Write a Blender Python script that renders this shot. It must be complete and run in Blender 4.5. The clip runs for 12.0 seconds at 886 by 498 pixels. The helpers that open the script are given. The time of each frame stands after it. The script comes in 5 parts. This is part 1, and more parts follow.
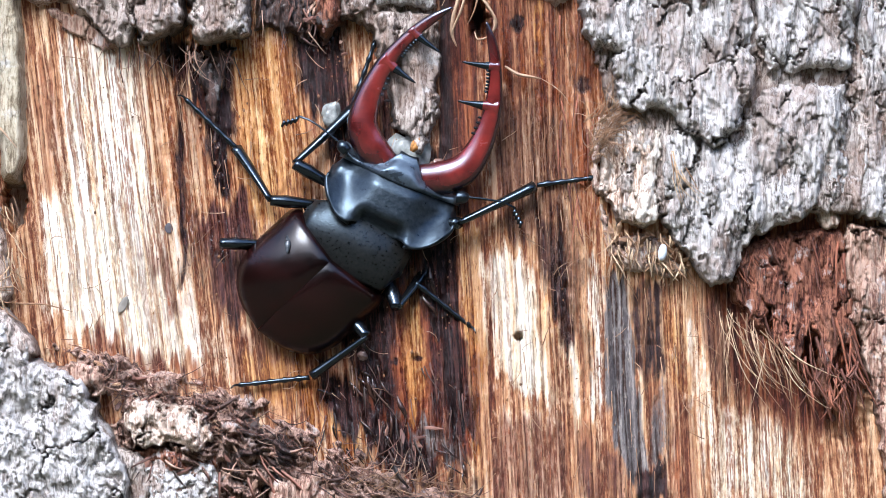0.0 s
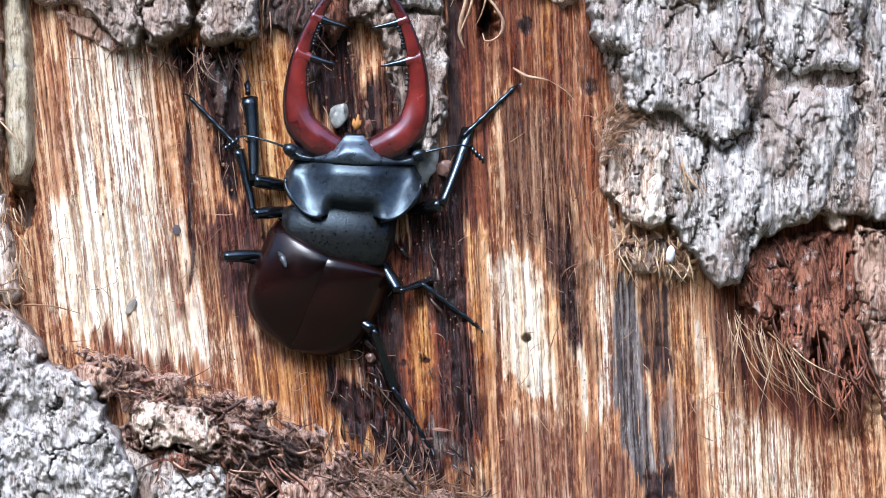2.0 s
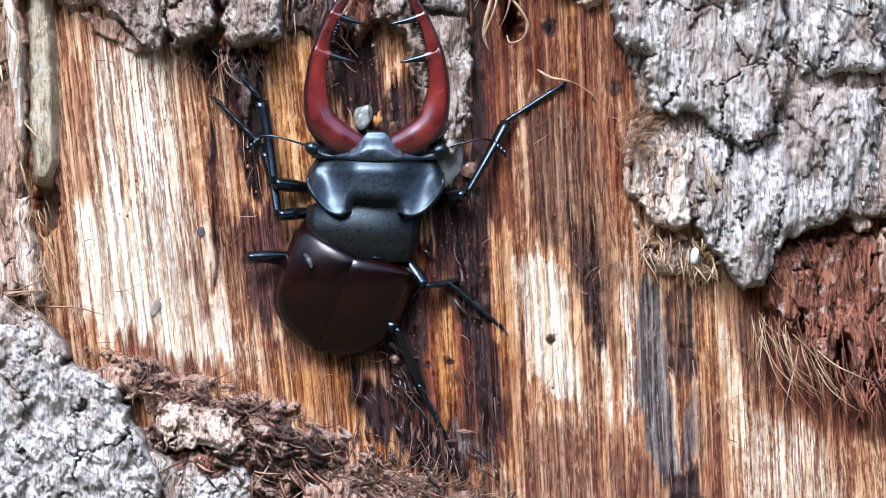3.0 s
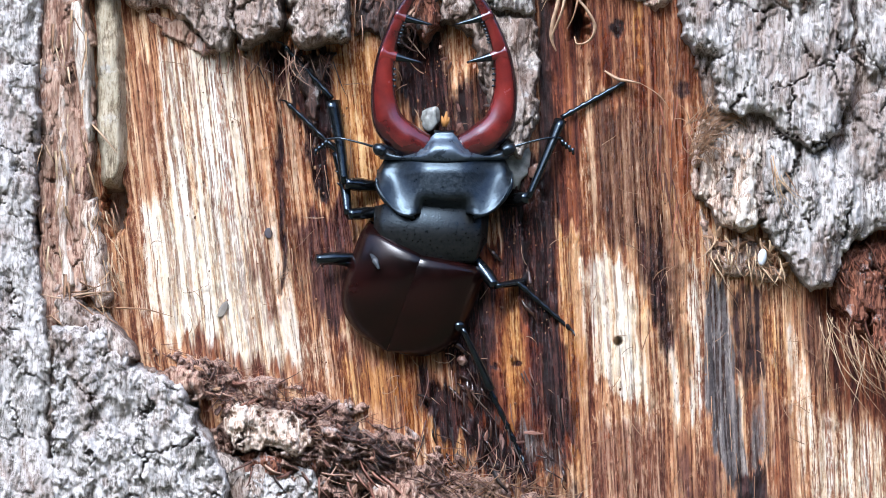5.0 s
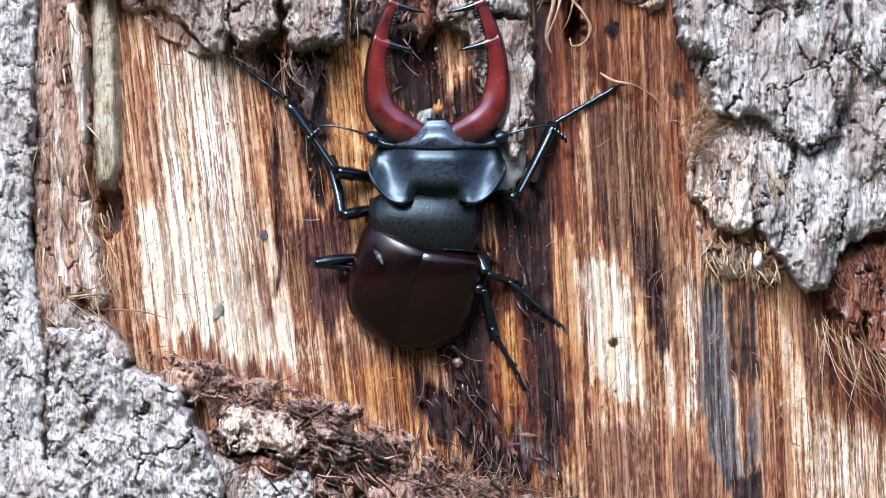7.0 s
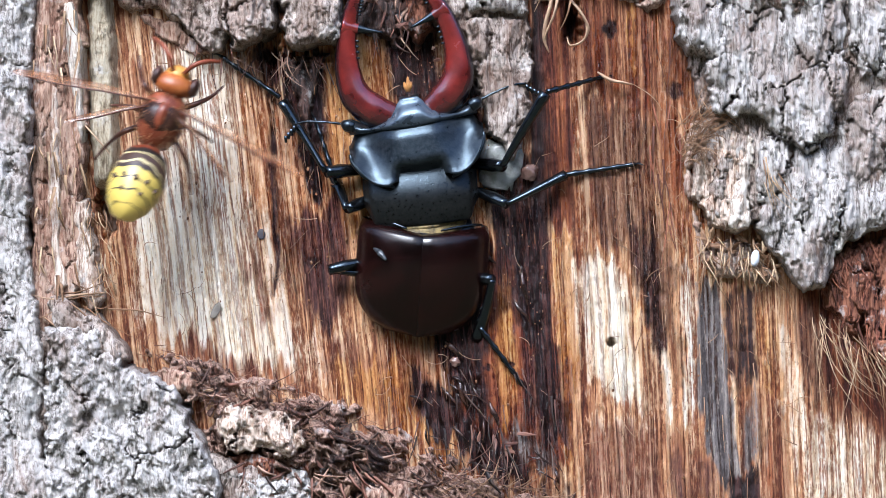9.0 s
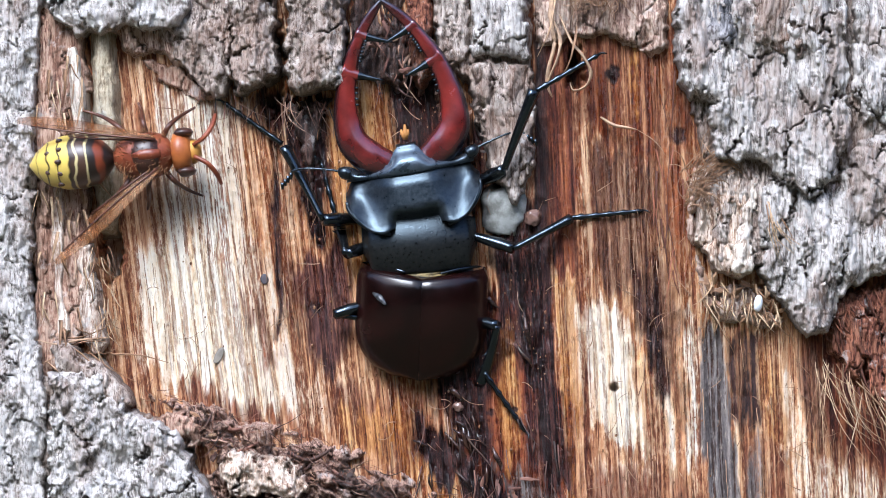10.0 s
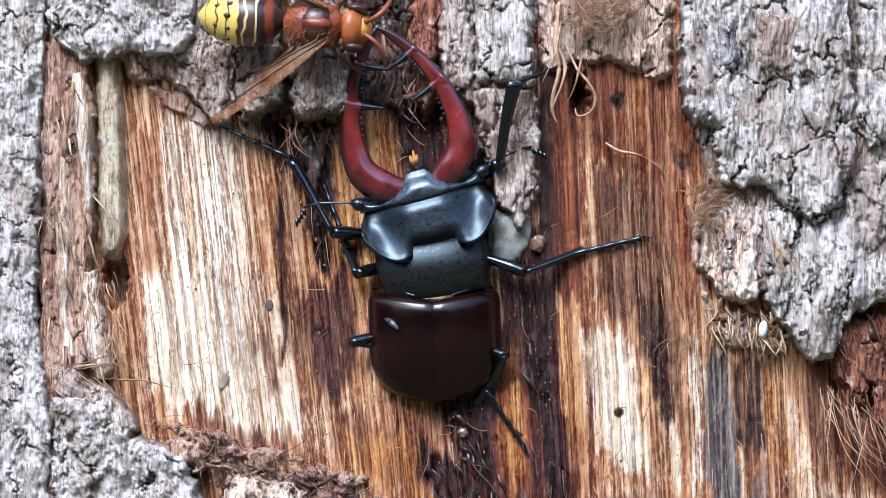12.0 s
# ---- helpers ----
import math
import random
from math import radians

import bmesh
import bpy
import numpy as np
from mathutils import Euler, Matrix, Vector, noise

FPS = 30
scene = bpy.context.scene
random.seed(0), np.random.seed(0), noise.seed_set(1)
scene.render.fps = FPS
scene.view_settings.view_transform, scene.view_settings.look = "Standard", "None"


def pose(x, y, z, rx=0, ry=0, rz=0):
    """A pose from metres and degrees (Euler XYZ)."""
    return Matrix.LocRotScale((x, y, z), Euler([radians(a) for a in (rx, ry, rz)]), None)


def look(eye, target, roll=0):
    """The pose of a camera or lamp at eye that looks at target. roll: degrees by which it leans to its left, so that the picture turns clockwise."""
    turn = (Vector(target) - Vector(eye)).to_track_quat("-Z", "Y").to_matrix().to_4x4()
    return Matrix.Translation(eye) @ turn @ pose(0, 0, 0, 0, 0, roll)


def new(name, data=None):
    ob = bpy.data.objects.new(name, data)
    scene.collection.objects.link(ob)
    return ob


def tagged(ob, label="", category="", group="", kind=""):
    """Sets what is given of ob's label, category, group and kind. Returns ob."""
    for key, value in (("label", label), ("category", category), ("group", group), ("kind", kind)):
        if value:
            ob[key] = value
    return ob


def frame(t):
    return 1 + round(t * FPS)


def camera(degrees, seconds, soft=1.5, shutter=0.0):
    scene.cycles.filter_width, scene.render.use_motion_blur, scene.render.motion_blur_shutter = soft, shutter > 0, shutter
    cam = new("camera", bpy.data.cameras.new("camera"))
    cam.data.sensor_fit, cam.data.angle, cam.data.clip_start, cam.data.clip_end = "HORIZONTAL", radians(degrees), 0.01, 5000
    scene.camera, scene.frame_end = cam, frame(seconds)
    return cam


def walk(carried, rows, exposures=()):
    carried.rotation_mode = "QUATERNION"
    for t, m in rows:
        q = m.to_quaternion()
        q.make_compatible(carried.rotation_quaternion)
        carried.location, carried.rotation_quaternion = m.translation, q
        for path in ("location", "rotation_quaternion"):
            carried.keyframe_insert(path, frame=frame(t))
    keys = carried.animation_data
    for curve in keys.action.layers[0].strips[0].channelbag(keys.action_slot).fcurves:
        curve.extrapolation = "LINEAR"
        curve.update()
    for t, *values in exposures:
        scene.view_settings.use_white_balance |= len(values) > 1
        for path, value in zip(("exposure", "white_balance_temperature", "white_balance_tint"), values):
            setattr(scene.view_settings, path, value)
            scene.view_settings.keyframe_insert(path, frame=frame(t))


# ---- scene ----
S = 0.00011            # metres on the bark for one step of the plan
H = 1.20               # height of the plan's centre above the ground
LENS = 10.0
D = 784 * S / math.tan(radians(LENS / 2))
RT = 0.50              # radius of the trunk
cam = camera(LENS, 12.0, soft=0.5, shutter=0.25)

# How far the picture has slid over the bark (steps of the plan): seconds, right, down.
SLIDE = [(0.0, 0, 0), (0.5, 3, -1), (1.0, 5, 2), (1.5, 12.5, 3), (2.0, 14, 3), (2.5, 20.5, 2.5), (2.8, 39, 5), (3.0, 57, 6),
         (3.5, 111, 7.5), (3.7, 131, 8), (4.4, 168, 8.5), (5.5, 177, 8.5), (6.0, 173, 10), (6.5, 171.5, 10.5), (7.0, 168, 12),
         (8.0, 163.5, 11), (9.0, 163.5, 10.5), (9.3, 165, 17), (9.5, 166.5, 33.5), (10.0, 169, 90), (10.5, 173, 119),
         (11.0, 174.5, 137.5), (11.5, 176, 140), (12.0, 177.5, 135.5)]


def slide(t):
    ts = [r[0] for r in SLIDE]
    return float(np.interp(t, ts, [r[1] for r in SLIDE])), float(np.interp(t, ts, [r[2] for r in SLIDE]))


def plan(px, py, h=0.0):
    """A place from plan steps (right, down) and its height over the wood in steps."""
    x = (px - 784) * S
    return Vector((x, -h * S + x * x / (2 * RT), H + (441 - py) * S))


EYE = Vector((0, -D, H))
walk(cam, [(t, look(EYE, (-dx * S, 0, H + dy * S))) for t, dx, dy in SLIDE], exposures=[(0.0, 1.55, 5400, 10), (1.0, 1.54, 5400, 10), (2.0, 1.42, 5400, 10), (3.0, 1.38, 5400, 10), (12.0, 1.32, 5400, 10)])

# ---- light ----
world = bpy.data.worlds.new("sky")
scene.world = world
world.use_nodes = True
wn = world.node_tree
sky = wn.nodes.new("ShaderNodeTexSky")
sky.sky_type, sky.sun_disc = "NISHITA", False
sky.sun_elevation, sky.sun_rotation = radians(46), radians(200)
sky.dust_density, sky.air_density = 3.0, 1.0
wn.links.new(sky.outputs[0], wn.nodes["Background"].inputs[0])
wn.nodes["Background"].inputs[1].default_value = 0.15
sun = new("sun", bpy.data.lights.new("sun", "SUN"))
sun.data.energy, sun.data.angle, sun.data.color = 2.0, radians(24), (1.0, 0.97, 0.93)
sun.matrix_world = look((-0.5, -1.5, H + 1.65), (0, 0, H))


# ---- noise on arrays ----
def hashed(ix, iy, seed):
    h = (ix * 374761393 + iy * 668265263 + seed * 144269504) & 0xFFFFFFFF
    h = ((h ^ (h >> 13)) * 1274126177) & 0xFFFFFFFF
    return (h ^ (h >> 16)) & 0xFFFF


def perlin(x, y, seed=0):
    fx, fy = np.floor(x), np.floor(y)
    ix, iy, fx, fy = fx.astype(np.int64), fy.astype(np.int64), x - fx, y - fy
    u, v = fx * fx * fx * (fx * (fx * 6 - 15) + 10), fy * fy * fy * (fy * (fy * 6 - 15) + 10)
    out = []
    for j in (0, 1):
        for i in (0, 1):
            a = hashed(ix + i, iy + j, seed) * (2 * np.pi / 65536)
            out.append(np.cos(a) * (fx - i) + np.sin(a) * (fy - j))
    low, high = out[0] + u * (out[1] - out[0]), out[2] + u * (out[3] - out[2])
    return 1.4 * (low + v * (high - low))


def fbm(x, y, seed=0, octaves=4, gain=0.5):
    total, amp = 0.0, 1.0
    for o in range(octaves):
        total = total + amp * perlin(x * 2 ** o, y * 2 ** o, seed + 17 * o)
        amp *= gain
    return total


def cells(x, y, seed=0):
    """Distance to the nearest and second nearest of scattered points, and a number for the nearest."""
    ix, iy = np.floor(x).astype(np.int64), np.floor(y).astype(np.int64)
    f1, f2, own = np.full(x.shape, 9.0), np.full(x.shape, 9.0), np.zeros(x.shape)
    for j in (-1, 0, 1):
        for i in (-1, 0, 1):
            cx = ix + i + 0.1 + 0.8 * hashed(ix + i, iy + j, seed) / 65536
            cy = iy + j + 0.1 + 0.8 * hashed(ix + i, iy + j, seed + 5) / 65536
            d = np.hypot(x - cx, y - cy)
            near = d < f1
            f2 = np.where(near, f1, np.minimum(f2, d))
            own = np.where(near, hashed(ix + i, iy + j, seed + 9) / 65536, own)
            f1 = np.where(near, d, f1)
    return f1, f2, own


def facets(x, y, seed=0):
    """Flat tilted chips: piecewise planes over scattered cells."""
    ix, iy = np.floor(x).astype(np.int64), np.floor(y).astype(np.int64)
    best, h = np.full(x.shape, 9.0), np.zeros(x.shape)
    for j in (-1, 0, 1):
        for i in (-1, 0, 1):
            r = [hashed(ix + i, iy + j, seed + k) / 65536 for k in range(5)]
            dx, dy = x - (ix + i + r[0]), y - (iy + j + r[1])
            d = np.abs(dx) + np.hypot(dx, dy)
            near = d < best
            h = np.where(near, 1.3 * (r[2] - 0.5) + 1.5 * (r[3] - 0.5) * dx + 1.2 * (r[4] - 0.5) * dy, h)
            best = np.where(near, d, best)
    return h


def step01(x, a, b):
    t = np.clip((x - a) / (b - a), 0, 1)
    return t * t * (3 - 2 * t)


def inside(x, y, outline):
    """Signed distance to an outline, positive within."""
    best, odd = np.full(x.shape, 1e9), np.zeros(x.shape, bool)
    for (ax, ay), (bx, by) in zip(outline, outline[1:] + outline[:1]):
        ex, ey = bx - ax, by - ay
        k = np.clip(((x - ax) * ex + (y - ay) * ey) / (ex * ex + ey * ey), 0, 1)
        best = np.minimum(best, np.hypot(x - ax - k * ex, y - ay - k * ey))
        odd ^= ((ay > y) != (by > y)) & (x < ex * (y - ay) / (ey if ey else 1e-9) + ax)
    return np.where(odd, best, -best)


# ---- materials ----
class Mat:
    """A small builder for node materials."""

    def __init__(self, name, lean=0.0):
        self.lean = lean
        self.m = bpy.data.materials.new(name)
        self.m.use_nodes = True
        self.t = self.m.node_tree
        self.b = self.t.nodes["Principled BSDF"]
        self.xyz = self.t.nodes.new("ShaderNodeTexCoord").outputs["Object"]

    def put(self, where, value):
        if isinstance(value, bpy.types.NodeSocket):
            self.t.links.new(value, where)
        else:
            where.default_value = value

    def set(self, **kw):
        for k, v in kw.items():
            self.put(self.b.inputs[k.replace("_", " ")], v)
        return self

    def mapped(self, scale, src=None):
        n = self.t.nodes.new("ShaderNodeMapping")
        n.inputs["Scale"].default_value = scale
        n.inputs["Rotation"].default_value = (0, self.lean, 0)
        self.t.links.new(src or self.xyz, n.inputs[0])
        return n.outputs[0]

    def noise(self, scale, stretch=(1, 1, 1), detail=5, rough=0.6, distort=0.0):
        n = self.t.nodes.new("ShaderNodeTexNoise")
        n.inputs["Scale"].default_value, n.inputs["Detail"].default_value = scale, detail
        n.inputs["Roughness"].default_value, n.inputs["Distortion"].default_value = rough, distort
        self.t.links.new(self.mapped(stretch), n.inputs["Vector"])
        return n.outputs[0]

    def ramp(self, src, *stops, hard=False):
        n = self.t.nodes.new("ShaderNodeValToRGB")
        n.color_ramp.interpolation = "CONSTANT" if hard else "LINEAR"
        while len(n.color_ramp.elements) < len(stops):
            n.color_ramp.elements.new(0.5)
        for e, (p, c) in zip(n.color_ramp.elements, stops):
            e.position = p
            e.color = (*c, 1) if isinstance(c, tuple) else (c, c, c, 1)
        self.t.links.new(src, n.inputs[0])
        return n.outputs[0]

    def mix(self, f, a, b, mode="MIX"):
        n = self.t.nodes.new("ShaderNodeMix")
        n.data_type, n.blend_type = "RGBA", mode
        for s, v in zip((n.inputs[0], n.inputs[6], n.inputs[7]), (f, a, b)):
            self.put(s, (*v, 1) if isinstance(v, tuple) and len(v) == 3 else v)
        return n.outputs[2]

    def math(self, op, a, b=0.0, clamp=False):
        n = self.t.nodes.new("ShaderNodeMath")
        n.operation, n.use_clamp = op, clamp
        self.put(n.inputs[0], a)
        self.put(n.inputs[1], b)
        return n.outputs[0]

    def attr(self, name):
        n = self.t.nodes.new("ShaderNodeAttribute")
        n.attribute_name = name
        s = self.t.nodes.new("ShaderNodeSeparateColor")
        self.t.links.new(n.outputs["Color"], s.inputs[0])
        return s.outputs

    def rand(self):
        return self.t.nodes.new("ShaderNodeObjectInfo").outputs["Random"]

    def bump(self, height, strength, dist):
        n = self.t.nodes.new("ShaderNodeBump")
        n.inputs["Strength"].default_value, n.inputs["Distance"].default_value = strength, dist
        self.t.links.new(height, n.inputs["Height"])
        self.t.links.new(n.outputs[0], self.b.inputs["Normal"])
        return self


def wood_material():
    m = Mat("bared_sapwood")
    run = m.t.nodes.new("ShaderNodeAttribute")
    run.attribute_name = "grain_run"
    m.xyz = run.outputs["Vector"]
    z, w, q = m.attr("zone"), m.attr("wet"), m.attr("tone")
    fine = m.noise(2300, (1, 0.2, 0.07), 4, 0.65, 0.1)
    mid = m.noise(620, (1, 0.2, 0.03), 4, 0.62, 0.12)
    broad = m.noise(170, (1, 0.3, 0.06), 3)
    fleck = m.noise(1700, (1, 0.5, 0.34), 5, 0.78)
    line = m.noise(900, (1, 0.2, 0.03), 3, 0.6, 0.15)
    dash = m.noise(1900, (1, 0.5, 0.2), 3, 0.65, 0.1)
    grain = m.math("ADD", m.math("ADD", m.math("MULTIPLY", fine, 0.28), m.math("MULTIPLY", mid, 0.50)), m.math("MULTIPLY", fleck, 0.22))
    tan = m.ramp(grain, (0.40, (0.17, 0.052, 0.021)), (0.45, (0.36, 0.155, 0.066)), (0.505, (0.56, 0.31, 0.15)), (0.58, (0.78, 0.57, 0.36)))
    cream = m.ramp(grain, (0.38, (0.40, 0.19, 0.085)), (0.43, (0.66, 0.46, 0.27)), (0.475, (0.79, 0.67, 0.48)), (0.55, (0.86, 0.80, 0.68)))
    dark = m.ramp(grain, (0.40, (0.006, 0.003, 0.004)), (0.50, (0.028, 0.010, 0.009)), (0.58, (0.075, 0.025, 0.017)), (0.66, (0.17, 0.07, 0.04)))
    grey = m.ramp(grain, (0.39, (0.05, 0.04, 0.04)), (0.50, (0.17, 0.145, 0.135)), (0.61, (0.42, 0.37, 0.33)))
    red = m.ramp(grain, (0.39, (0.065, 0.015, 0.008)), (0.47, (0.15, 0.036, 0.015)), (0.55, (0.28, 0.088, 0.030)), (0.64, (0.50, 0.24, 0.11)))
    purple = m.ramp(grain, (0.39, (0.022, 0.008, 0.009)), (0.48, (0.085, 0.030, 0.026)), (0.55, (0.20, 0.085, 0.052)), (0.63, (0.46, 0.26, 0.15)))
    umber = m.ramp(grain, (0.40, (0.035, 0.018, 0.012)), (0.47, (0.12, 0.052, 0.029)), (0.54, (0.24, 0.125, 0.068)), (0.63, (0.46, 0.32, 0.21)))
    band = m.noise(600, (1, 0.2, 0.045), 3, 0.6, 0.5)
    jag = m.math("MULTIPLY", m.math("SUBTRACT", m.math("ADD", m.math("ADD", m.math("MULTIPLY", band, 0.45), m.math("MULTIPLY", mid, 0.25)), m.math("MULTIPLY", fleck, 0.3)), 0.5), 2.6)

    def edge(s):
        return m.ramp(m.math("ADD", s, m.math("MULTIPLY", jag, m.ramp(s, (0.0, 0.0), (0.25, 1.0), (0.75, 1.0), (1.0, 0.25)))), (0.30, 0.0), (0.70, 1.0))
    c = m.mix(edge(z[0]), tan, cream)
    c = m.mix(edge(w[1]), c, red)
    amber = m.ramp(grain, (0.40, (0.17, 0.048, 0.012)), (0.47, (0.38, 0.15, 0.035)), (0.53, (0.58, 0.29, 0.085)), (0.62, (0.80, 0.54, 0.24)))
    c = m.mix(m.math("MULTIPLY", edge(w[2]), 0.8), c, amber)
    c = m.mix(edge(q[1]), c, umber)
    c = m.mix(edge(z[2]), c, grey)
    c = m.mix(edge(q[0]), c, purple)
    c = m.mix(edge(z[1]), c, dark)
    c = m.mix(m.ramp(broad, (0.40, 0.0), (0.66, 0.4)), c, m.mix(1.0, c, (0.66, 0.46, 0.34), "MULTIPLY"))
    # rows of opened vessels: dark brown dashes along the grain, crumbled at their edges
    weak = m.ramp(z[0], (0.7, 1.0), (1.0, 0.6))
    vessel = m.noise(470, (1, 0.2, 0.014), 3, 0.6, 0.1)
    ragged = m.math("ADD", m.math("ABSOLUTE", m.math("SUBTRACT", vessel, 0.5)), m.math("MULTIPLY", m.math("SUBTRACT", fleck, 0.5), 0.10))
    pen = m.ramp(ragged, (0.0, 1.0), (0.026, 1.0), (0.044, 0.0))
    lines = m.math("MULTIPLY", m.math("MAXIMUM", pen, m.ramp(line, (0.58, 0.0), (0.61, 0.8))), m.ramp(dash, (0.40, 0.25), (0.52, 1.0)))
    c = m.mix(m.math("MULTIPLY", m.math("MULTIPLY", lines, weak), 0.9), c, m.mix(1.0, c, (0.32, 0.125, 0.05), "MULTIPLY"))
    c = m.mix(m.math("MULTIPLY", m.ramp(dash, (0.60, 0.0), (0.66, 0.7)), weak), c, m.mix(1.0, c, (0.24, 0.13, 0.08), "MULTIPLY"))
    soaked = m.math("MAXIMUM", m.math("MAXIMUM", w[1], q[1]), m.math("MAXIMUM", z[1], q[0]))
    c = m.mix(m.math("MULTIPLY", m.ramp(dash, (0.33, 0.45), (0.40, 0.0)), m.ramp(soaked, (0.2, 1.0), (0.6, 0.12))), c, m.mix(0.6, c, (0.80, 0.66, 0.48)))
    wet = edge(w[0])
    m.set(Base_Color=c, Roughness=m.ramp(m.math("ADD", m.math("MULTIPLY", wet, 0.6), m.math("MULTIPLY", fleck, 0.4)), (0.2, 0.60), (0.75, 0.13)))
    m.b.inputs["Specular IOR Level"].default_value = 0.4
    return m.bump(m.math("SUBTRACT", m.math("ADD", grain, m.math("MULTIPLY", fleck, 0.5)), m.math("MULTIPLY", lines, 0.3)), 0.9, 0.0010).m


def bark_material(name, low, mid, high, scale=1.0, stain=(0.16, 0.085, 0.05), stained=0.55, cork=(0.065, 0.034, 0.023), stretch=0.4):
    m = Mat(name)
    a = m.noise(420 * scale, (1, 1, stretch), 7, 0.7)
    b = m.noise(95 * scale, (1, 1, 0.7), 4, 0.6, 0.5)
    e = m.noise(1700 * scale, (1, 1, min(1, stretch * 1.4)), 6, 0.8)
    f = m.noise(2000 * scale, (1, 1, 0.11), 4, 0.7, 0.4)
    k = m.math("ADD", m.math("ADD", m.math("MULTIPLY", a, 0.36), m.math("MULTIPLY", e, 0.28)), m.math("MULTIPLY", f, 0.36))
    v = m.t.nodes.new("ShaderNodeTexVoronoi")
    v.feature = "DISTANCE_TO_EDGE"
    v.inputs["Scale"].default_value = 330 * scale
    shove = m.t.nodes.new("ShaderNodeVectorMath")
    shove.operation = "MULTIPLY_ADD"
    wave = m.t.nodes.new("ShaderNodeTexNoise")
    wave.inputs["Scale"].default_value, wave.inputs["Detail"].default_value = 520, 4
    m.t.links.new(m.xyz, wave.inputs["Vector"])
    m.t.links.new(wave.outputs["Color"], shove.inputs[0])
    shove.inputs[1].default_value = (0.0022, 0.0022, 0.0022)
    m.t.links.new(m.mapped((1, 0.6, max(stretch, 0.3))), shove.inputs[2])
    m.t.links.new(shove.outputs[0], v.inputs["Vector"])
    vein = m.math("MULTIPLY", m.ramp(v.outputs["Distance"], (0.0, 1.0), (0.035, 0.7), (0.07, 0.0)), m.ramp(m.noise(160, detail=2), (0.42, 0.15), (0.58, 1.0)))
    crack = m.math("MULTIPLY", m.ramp(m.math("ABSOLUTE", m.math("SUBTRACT", m.noise(240 * scale, (1, 1, 0.34), 6, 0.68), 0.5)), (0.0, 1.0), (0.004, 0.9), (0.011, 0.0)), m.ramp(m.noise(120, detail=2), (0.48, 0.0), (0.62, 0.9)))
    vein = m.math("MAXIMUM", m.math("MULTIPLY", vein, 0.2), crack)
    c = m.ramp(k, (0.43, low), (0.475, mid), (0.53, high))
    c = m.mix(m.ramp(b, (stained - 0.02, 0.0), (stained + 0.12, 0.8)), c, m.mix(0.62, c, stain), "MIX")
    c = m.mix(m.ramp(m.noise(230 * scale, (1, 1, 1), 4, 0.7), (0.58, 0.0), (0.68, 0.5)), c, (0.60, 0.585, 0.555))
    c = m.mix(m.math("MULTIPLY", vein, 0.75), c, cork)
    c = m.mix(m.math("MULTIPLY", m.attr("split")[0], 0.75), c, cork)
    m.set(Base_Color=c, Roughness=0.8)
    m.b.inputs["Specular IOR Level"].default_value = 0.35
    return m.bump(m.math("SUBTRACT", k, m.math("MULTIPLY", vein, 0.25)), 1.0, 0.0007).m


def chitin_material(name, a, b, rough, scale=260, dents=0.12, coat=0.0):
    m = Mat(name)
    n = m.noise(scale, (1, 1, 1), 4)
    f = m.noise(2600, (1, 1, 1), 2)
    m.set(Base_Color=m.ramp(n, (0.35, a), (0.65, b)), Roughness=m.ramp(n, (0.3, rough * 0.8), (0.7, rough * 1.25)))
    m.b.inputs["Coat Weight"].default_value, m.b.inputs["Coat Roughness"].default_value = coat, 0.12
    return m.bump(f, dents, 0.0002).m


WOOD = wood_material()
BARK = bark_material("weathered_grey_bark", (0.125, 0.107, 0.095), (0.36, 0.325, 0.295), (0.53, 0.495, 0.46), stained=0.50, stretch=0.22)
CRUST = bark_material("crinkled_grey_bark", (0.13, 0.112, 0.10), (0.36, 0.33, 0.30), (0.54, 0.51, 0.48), 0.9, stained=0.52, stretch=0.75)
BARK_BROWN = bark_material("brown_grey_bark", (0.06, 0.043, 0.036), (0.26, 0.205, 0.17), (0.49, 0.425, 0.37), 1.1, stained=0.45)
INNER = bark_material("red_inner_bark", (0.026, 0.008, 0.006), (0.125, 0.036, 0.019), (0.30, 0.125, 0.07), 1.2, stretch=0.10)
PALE = bark_material("pale_inner_bark", (0.16, 0.09, 0.06), (0.40, 0.28, 0.20), (0.66, 0.55, 0.45), 1.0, stretch=0.22)
WETROT = bark_material("wet_black_rot", (0.004, 0.003, 0.003), (0.022, 0.012, 0.010), (0.09, 0.05, 0.038), 1.2, stain=(0.004, 0.003, 0.003), stained=0.5, stretch=0.3)
WETROT.node_tree.nodes["Principled BSDF"].inputs["Roughness"].default_value = 0.32
DUFF = bark_material("dark_rotten_bark", (0.014, 0.008, 0.007), (0.15, 0.075, 0.052), (0.42, 0.28, 0.21), 1.3, stain=(0.02, 0.011, 0.009), stained=0.54, stretch=0.3)
PINK = bark_material("pinkish_inner_bark", (0.11, 0.06, 0.044), (0.34, 0.215, 0.16), (0.58, 0.45, 0.36), 1.1, stretch=0.14)
SPLINT = bark_material("pale_splinter", (0.26, 0.19, 0.14), (0.55, 0.46, 0.37), (0.74, 0.67, 0.58), 1.0, stained=0.7, stretch=0.08)
TORN = bark_material("torn_pale_bark", (0.17, 0.095, 0.065), (0.42, 0.30, 0.22), (0.74, 0.64, 0.54), 1.0, stained=0.5, stretch=0.12)
DARK_BARK = bark_material("dark_grey_bark", (0.03, 0.03, 0.034), (0.12, 0.115, 0.12), (0.30, 0.29, 0.295), 1.0, stretch=0.4)
